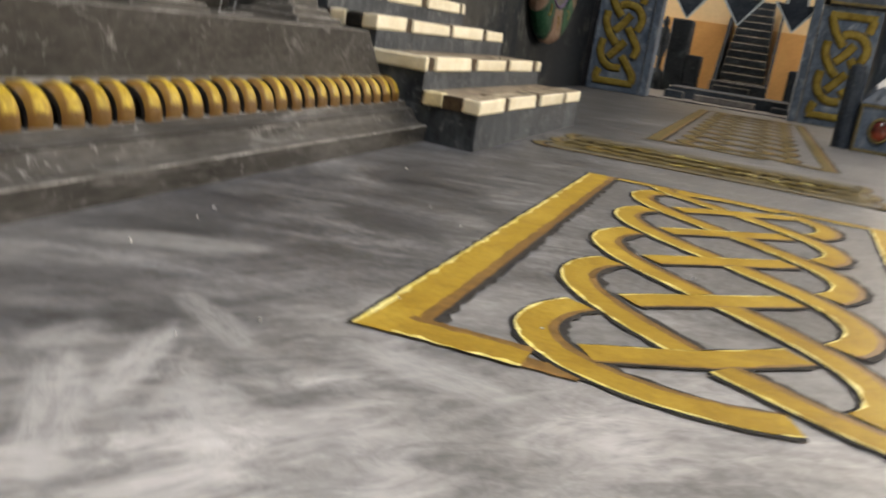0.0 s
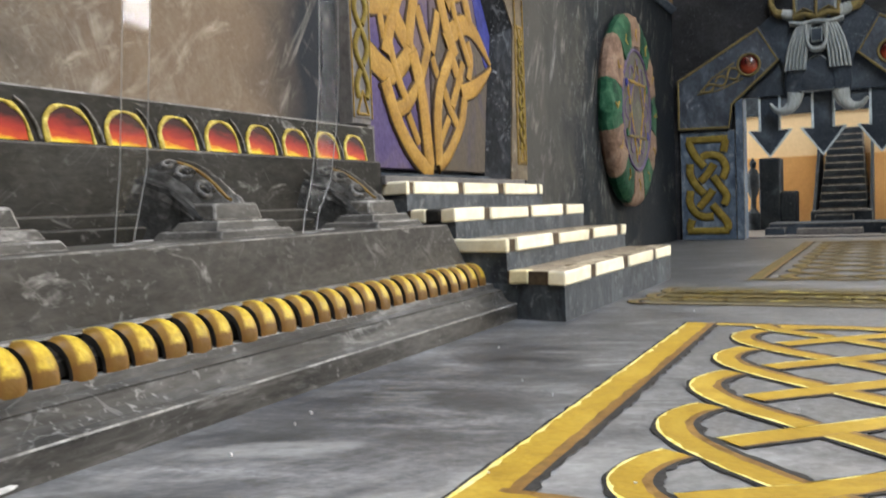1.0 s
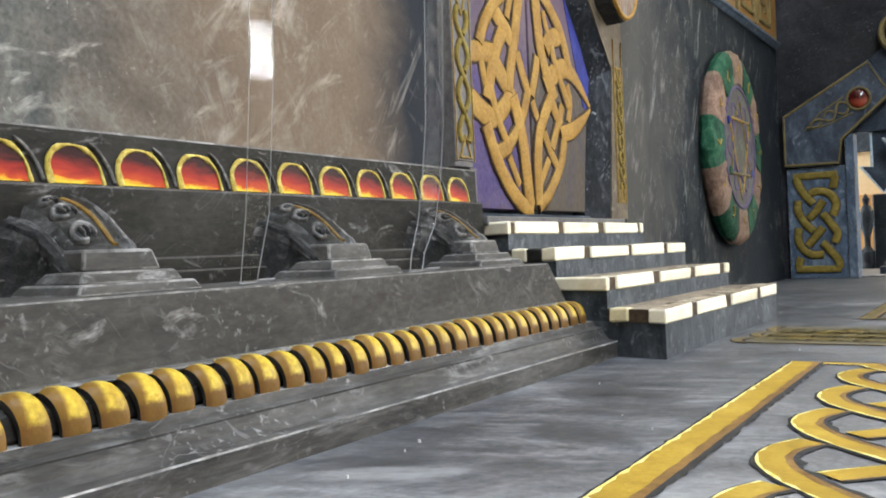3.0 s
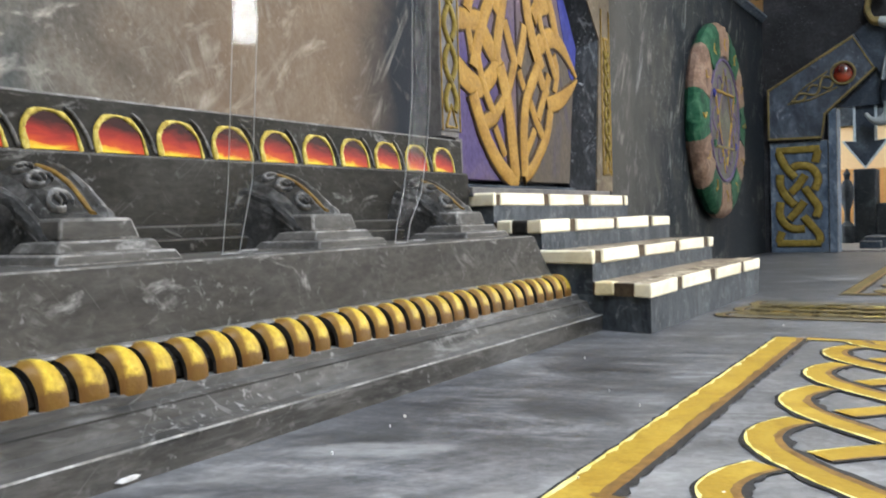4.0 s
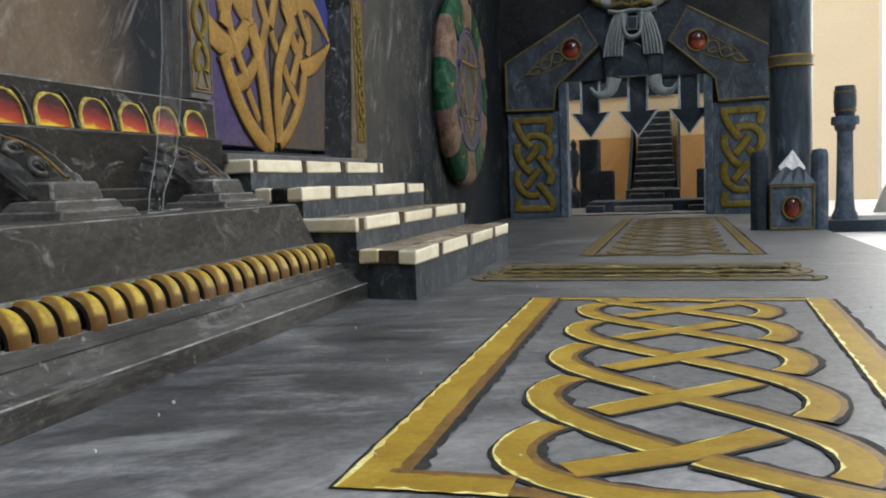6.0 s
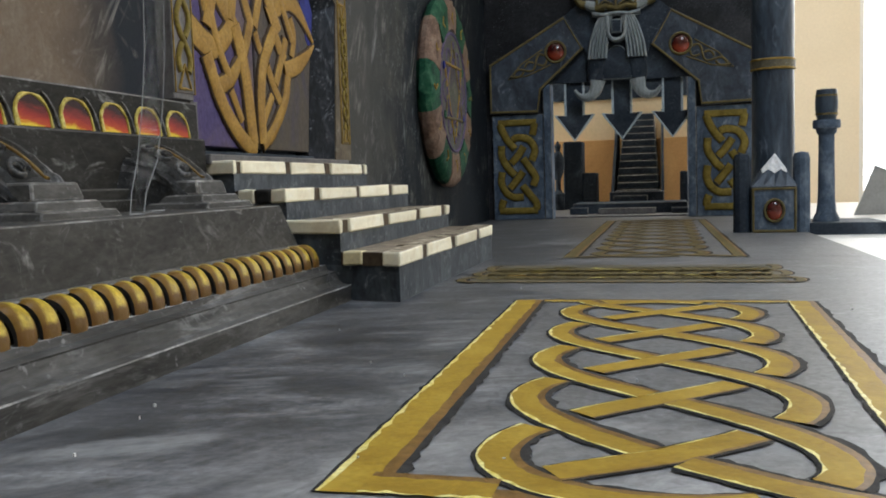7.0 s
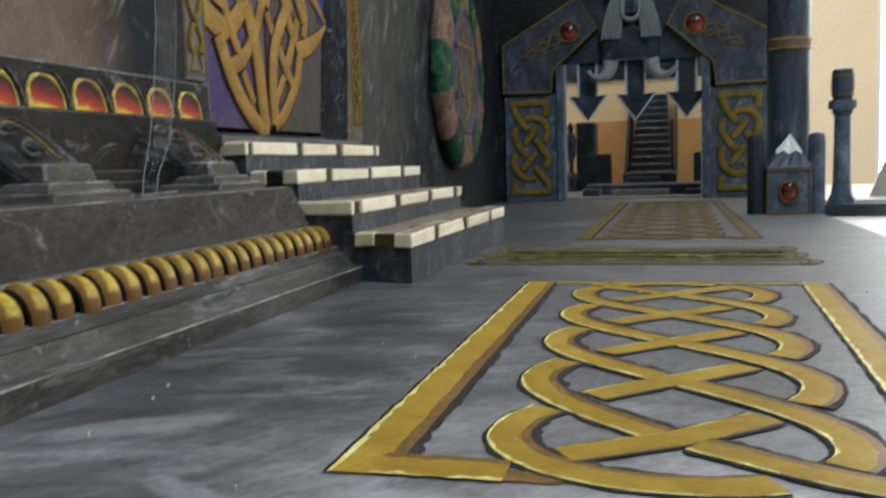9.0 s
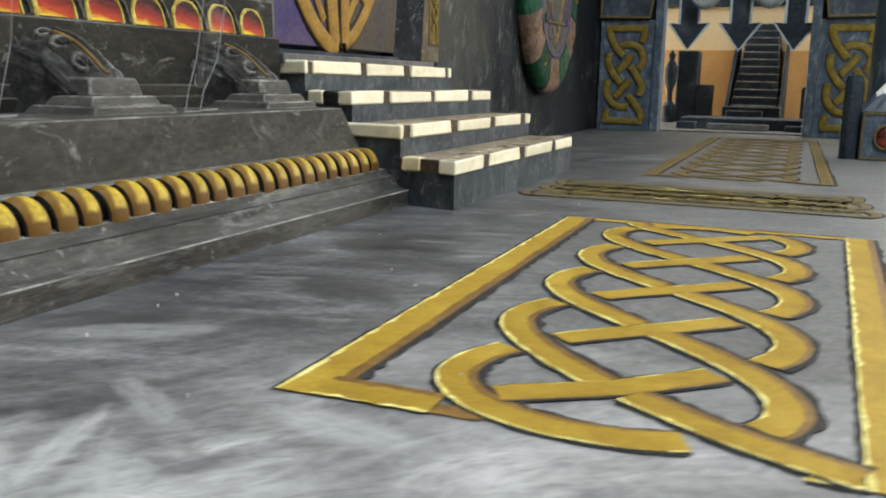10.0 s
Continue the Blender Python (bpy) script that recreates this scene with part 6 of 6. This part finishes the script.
        bm.faces.new([vb[k], vb[(k + 1) % 16], tip]).material_index = 1
    part("peak", bm, [M_COLUMN, M_WHITE], s, "mountain peak with a white cap")
    for x in (-0.0385, 0.0345):
        bm = bmesh.new()
        lathe(bm, [(0.0, 0.0), (0.0108, 0.0), (0.0105, 0.095), (0.0085, 0.1015), (0.0, 0.1035)], (x, 0.014, 0), 10)
        part("side_post", bm, M_BLUESTEEL if x > 0 else M_NAVY, s)
    p = thing("small_column", "slim blue-grey column with a little barrel on a flat plate", "column", (0.2045, 1.245, Z_BASE))
    part("plate", box(-0.036, 0.066, -0.045, 0.060, 0.0, 0.0155, 0.0012), M_NAVY, p)
    bm = bmesh.new()
    lathe(bm, [(0.0, 0.0155), (0.0165, 0.0155), (0.0160, 0.0205), (0.0125, 0.027), (0.0108, 0.045), (0.0100, 0.10), (0.0098, 0.1290), (0.0125, 0.1320), (0.0130, 0.1370), (0.0168, 0.1378), (0.0172, 0.1400), (0.0172, 0.1455), (0.0165, 0.1485), (0.0, 0.1485)], (0, 0, 0), 24)
    part("shaft", bm, M_BLUESTEEL, p, smooth=True)
    bm = bmesh.new()
    lathe(bm, [(0.0, 0.1483), (0.0118, 0.1486), (0.0140, 0.1620), (0.0142, 0.1720), (0.0124, 0.1880), (0.0108, 0.1880), (0.0108, 0.1860), (0.0, 0.1860)], (0, 0, 0), 20)
    brl = part("barrel", bm, M_COLUMN, p, smooth=True)
    for z in (0.1560, 0.1800):
        bm = bmesh.new()
        lathe(bm, [(0.0128, z - 0.0014), (0.0140, z - 0.0012), (0.0140, z + 0.0012), (0.0128, z + 0.0014)], (0, 0, 0), 20)
        part("hoop", bm, M_DULL, brl, smooth=True)
    # grey card leaning beyond the plate
    bm = box(0.0, 0.060, 0.0, 0.004, 0.0, 0.095, 0.0008)
    ob = solo("leaning_card", bm, M_GREYCARD, "plain grey card leaning on the white table", "card")
    ob.matrix_world = pose(0.326, 1.70, Z_BASE + 0.0002, 0, 22, 8)


build_right()


# ---- clear plastic strips ----
def clear_strip(line, face):
    """line: centre and width from the foot up."""
    bm = bmesh.new()
    rows = []
    for x, y, z, w in line:
        rows.append([bm.verts.new((x + d, y + o, z)) for o, d in ((-w / 2, 0), (w / 2, 0), (w / 2, -0.0006), (-w / 2, -0.0006))])
    for a, b in zip(rows, rows[1:]):
        for k in range(4):
            bm.faces.new([a[k], a[(k + 1) % 4], b[(k + 1) % 4], b[k]]).material_index = k % 2
    for r in (rows[0], rows[-1]):
        bm.faces.new(r).material_index = 1
    st = thing("clear_strip", "upright strip of clear plastic standing on the plinth", "strip", group="clear plastic strips")
    up = part("upright", bm, [face, M_CLEAR_EDGE], st)
    # the folded foot, turned out on the plinth
    x, y, z, w = line[0]
    bm = bmesh.new()
    foot = [(0.0, 0.0), (0.004, 0.0006), (0.009, 0.0004), (0.013, 0.0016)]
    rows = [[bm.verts.new((x + d, y + o, z + h + e)) for o, e in ((-w * 0.6, 0.0), (w * 0.35, 0.0), (w * 0.35, 0.0006), (-w * 0.6, 0.0006))] for d, h in foot]
    for a, b in zip(rows, rows[1:]):
        for k in range(4):
            bm.faces.new([a[k], a[(k + 1) % 4], b[(k + 1) % 4], b[k]]).material_index = k % 2
    for r in (rows[0], rows[-1]):
        bm.faces.new(r).material_index = 1
    tab = part("folded_foot", bm, [face, M_CLEAR_EDGE], st, "creased shiny fold")
    up.visible_shadow = tab.visible_shadow = False
    return st


clear_strip([(-0.268, 0.2685, 0.0673, 0.010), (-0.270, 0.278, 0.10, 0.0150), (-0.270, 0.2845, 0.17, 0.0155), (-0.270, 0.288, 0.30, 0.0155), (-0.270, 0.290, 0.60, 0.0155)], M_CLEAR)
clear_strip([(-0.262, 0.3925, 0.0673, 0.0120), (-0.266, 0.401, 0.078, 0.0130), (-0.269, 0.4155, 0.096, 0.0185), (-0.270, 0.4245, 0.125, 0.0195), (-0.270, 0.4295, 0.155, 0.0195), (-0.270, 0.435, 0.25, 0.0195), (-0.270, 0.440, 0.60, 0.0195)], M_CLEAR_DULL)


# ---- painted knotwork on the floor ----
def plait(xc, A, y_first, rows, step, y_near, y_far, x_left, x_right, spread):
    """Centre lines of a four-strand plait that turns at rows of side loops and runs into the corners and end loops."""
    half = 2 * step
    y_last = y_first + step * (rows - 1)
    lines = []

    def wave(k, y):
        return xc - spread * (y - y_first) - (A + spread * (y - y_first)) * math.cos(math.pi * (y - y_first - k * step) / half)

    for k in range(4):
        ys = np.linspace(y_first, y_last, int((rows - 1) * 16) + 1)
        lines.append([(wave(k, y), y) for y in ys])
    n = rows - 1
    near, far = [], []
    for k in range(4):
        # which way the strand faces at each end: -1 at the left turn, 1 at the right turn, else on its way to a corner
        lo, hi = k % 4, (k - n) % 4
        for spot, pos in ((near, lo), (far, hi)):
            spot.append(pos)
    for spot, ye, yr, front in ((near, y_near, y_first, True), (far, y_far, y_last, False)):
        d = -1 if front else 1
        left = next(i for i, p in enumerate(spot) if p == 0)
        right = next(i for i, p in enumerate(spot) if p == 2)
        depth = abs(yr - ye)
        xm, Am = xc - spread * (yr - y_first), A + spread * (yr - y_first)
        arc = [(xm - Am * math.cos(t), yr + d * depth * math.sin(t)) for t in np.linspace(0, math.pi, 40)][1:-1]
        k = int(len(arc) * 0.70)
        part_a, part_b = arc[:k], arc[k + 1:][::-1]
        lines[left] = (part_a[::-1] + lines[left]) if front else (lines[left] + part_a)
        lines[right] = (part_b[::-1] + lines[right]) if front else (lines[right] + part_b)
        for i, p in enumerate(spot):
            if p in (1, 3):
                x, y = lines[i][0] if front else lines[i][-1]
                x2, y2 = lines[i][2] if front else lines[i][-3]
                side = 1 if x > x2 else -1
                cx = x_right if side > 0 else x_left
                pts = spline([(x, y), (x + side * A * 0.72, yr + d * depth * 0.62), (cx, ye)], 12)[1:]
                lines[i] = (pts[::-1] + lines[i]) if front else (lines[i] + pts)
    return lines


def knot_rug(name, label, xl, xr, y0, y1, xc, A, y_first, rows, step, strand, border, fine=1, spread=0.0, paints=FLOOR_PAINTS):
    rug = thing(name, label, "floor decoration")
    half = border / 2
    far_in = 0.0055
    L = [(xl[0] + half, y0), (xl[1] + half, y1)]
    R = [(xr[0] - half * 0.85, y0), (xr[1] - half * 0.85, y1)]
    for (a, b), w in ((L, border), (R, border * 0.86)):
        bm = bmesh.new()
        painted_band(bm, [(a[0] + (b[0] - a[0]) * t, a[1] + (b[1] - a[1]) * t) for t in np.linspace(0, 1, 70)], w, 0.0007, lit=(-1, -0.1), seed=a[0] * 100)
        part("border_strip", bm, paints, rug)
    for y, w, a, b, up, line in ((y1 - 0.002, 0.0085, xl[1] + border, xr[1] - border * 0.85, 0.0006, True), (y0 + half * 0.95, border * 0.9, xl[0] + border * 0.66, xl[0] + border * 2.72, 0.0009, False), (y0 + half * 0.8, border * 0.75, xr[0] - border * 1.6, xr[0] - border * 0.8, 0.0006, True)):
        bm = bmesh.new()
        painted_band(bm, [(a + (b - a) * t, y) for t in np.linspace(0, 1, 30)], w, up, lit=(-0.2, -1), outline=line, seed=y * 90)
        part("border_strip", bm, paints, rug)
    # the brown tail that runs on under the near loop
    bm = bmesh.new()
    painted_band(bm, [(xl[0] + border * (2.62 + 0.95 * t), y0 + half * 0.62) for t in np.linspace(0, 1, 14)], border * 0.42, 0.0005, lit=(-0.2, -1), outline=False, seed=2.7)
    part("border_tail", bm, [M_BROWN, M_BROWN, M_BROWN, M_BLACK], rug, "brown brushed tail")
    lines = plait(xc, A, y_first, rows, step, y0 + strand * 0.45, y1 - strand * 0.5, xl[0] + border * 2.3, xr[0] - border * 0.9, spread)

    def over(p, a, b):
        up = a[0] * a[1] > 0
        mid = abs(p[0] - xc) < A * 0.36
        return up if mid else not up

    for k, run in enumerate(cut_gaps(lines, over, strand * 0.47)):
        if sum(math.dist(a, b) for a, b in zip(run, run[1:])) < strand * 1.9:
            continue
        bm = bmesh.new()
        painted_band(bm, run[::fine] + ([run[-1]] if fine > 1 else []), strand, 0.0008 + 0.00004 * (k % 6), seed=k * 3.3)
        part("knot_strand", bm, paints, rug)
    return rug


knot_rug("painted_rug", "ochre interlaced knot panel painted on the grey floor", (-0.0893, -0.0955), (0.0765, 0.0848), 0.2048, 0.5590, -0.0015, 0.0470, 0.2457, 5, 0.0662, 0.0126, 0.0170, 1, 0.0125)
knot_rug("painted_rug", "far ochre interlaced knot panel painted on the floor", (-0.0990, -0.1010), (0.0720, 0.0620), 0.8560, 1.5500, -0.0170, 0.0520, 0.8980, 10, 0.0685, 0.0120, 0.0125, 2, 0.0, DULL_PAINTS)


def cross_band():
    """The narrow band of fine knots across the hall: olive ground, worn strands, broken pale strokes."""
    rug = thing("painted_rug_band", "narrow dull gold knot band painted across the floor", "floor decoration")
    x0, x1, y0, y1 = -0.1500, 0.0850, 0.6560, 0.7760
    yc = (y0 + y1) / 2
    rnd = random.Random(8)
    bm = bmesh.new()
    rim = lambda t, k: 0.0022 * noise.noise(Vector((t * 40, k, 0)))
    low = [(x0 + (x1 - x0) * t, y0 + 0.002 + rim(t, 1)) for t in np.linspace(0, 1, 30)]
    high = [(x0 + (x1 - x0) * t, y1 - 0.002 + rim(t, 5)) for t in np.linspace(1, 0, 30)]
    prism(bm, low + high, on_floor, 0.0, 0.0004)
    part("band_ground", bm, M_OLIVE, rug)
    n = 7
    step = (x1 - x0 - 0.01) / (4 * n)
    lines = []
    for k in range(4):
        lines.append([(x, yc + 0.042 * math.cos(math.pi * (x - x0 - k * step) / (2 * step))) for x in np.linspace(x0 + 0.004, x1 - 0.004, 240)])
    for k, run in enumerate(cut_gaps(lines, lambda p, a, b: (a[0] * a[1] > 0) == (abs(p[1] - yc) < 0.016), 0.0045)):
        bm = bmesh.new()
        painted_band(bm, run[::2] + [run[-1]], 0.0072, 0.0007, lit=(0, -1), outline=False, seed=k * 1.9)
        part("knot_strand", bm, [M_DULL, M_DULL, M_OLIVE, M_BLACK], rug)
    for k in range(34):
        x, y = rnd.uniform(x0 + 0.02, x1 - 0.03), rnd.uniform(y0 + 0.012, y1 - 0.012)
        L, sl = rnd.uniform(0.008, 0.024), rnd.uniform(-0.5, 0.5)
        bm = bmesh.new()
        strap(bm, [(x + L * t, y + L * sl * t) for t in (0, 0.25, 0.5, 0.75, 1)], lambda t: 0.0010 * (1 - abs(2 * t - 1) ** 3) + 0.0002, on_floor, 0.0003, 0.0008)
        part("brush_stroke", bm, (M_PANELGOLD, M_OLDGOLD, M_GOLD_LIGHT)[k % 3 if k < 21 else 0], rug)
    for y, w, mats in ((y0, 0.0034, [M_DULL, M_OLDGOLD, M_BROWN, M_BLACK]), (y1, 0.0040, DULL_PAINTS)):
        bm = bmesh.new()
        painted_band(bm, [(x0 - 0.006 + (x1 - x0 + 0.012) * t, y) for t in np.linspace(0, 1, 60)], w, 0.0008, lit=(0, -1), outline=False, seed=y * 77)
        part("border_strip", bm, mats, rug)
    for x, s in ((x0, -1), (x1, 1)):
        for y, reach in ((y0 + 0.016, 0.005), (yc, 0.001), (y1 - 0.016, -0.002)):
            bm = bmesh.new()
            painted_band(bm, [(x - s * 0.004 + s * (0.008 + reach) * math.sin(t), y - 0.017 * math.cos(t)) for t in np.linspace(0, math.pi, 16)], 0.0070, 0.0008, lit=(-0.6, -0.8), seed=x * 40 + y)
            part("end_lobe", bm, DULL_PAINTS, rug)


cross_band()


def dust():
    """White flecks and paint chips that lie about on the floor."""
    bm = bmesh.new()
    rnd = random.Random(4)
    for k in range(18):
        x, y = rnd.uniform(-0.19, 0.16), rnd.uniform(0.14, 0.62)
        r = rnd.uniform(0.00025, 0.0006)
        a = rnd.uniform(0, 6.28)
        vs = [bm.verts.new((x + r * math.cos(a + t) * rnd.uniform(0.7, 1.3), y + r * math.sin(a + t), 0.0011)) for t in (0, 1.5, 3.0, 4.6)]
        low = [bm.verts.new((v.co.x, v.co.y, 0.0)) for v in vs]
        bm.faces.new(vs)
        for i in range(4):
            bm.faces.new([vs[i], vs[(i + 1) % 4], low[(i + 1) % 4], low[i]])
    solo("dust_flecks", bm, M_WHITE, "tiny white dust flecks scattered on the floor", "dust", "stuff")
    bm = bmesh.new()
    prism(bm, [(0.0, 0.0), (0.004, -0.0015), (0.0125, -0.001), (0.0155, 0.0004), (0.012, 0.0016), (0.003, 0.0014)], lambda u, v, d: (-0.2095 + d, 0.160 + u * 0.6, 0.0020 + v * 0.55), 0.0, 0.0006)
    solo("paint_chip", bm, M_WHITE, "bare white paint chip on the plinth foot", "paint chip")


dust()
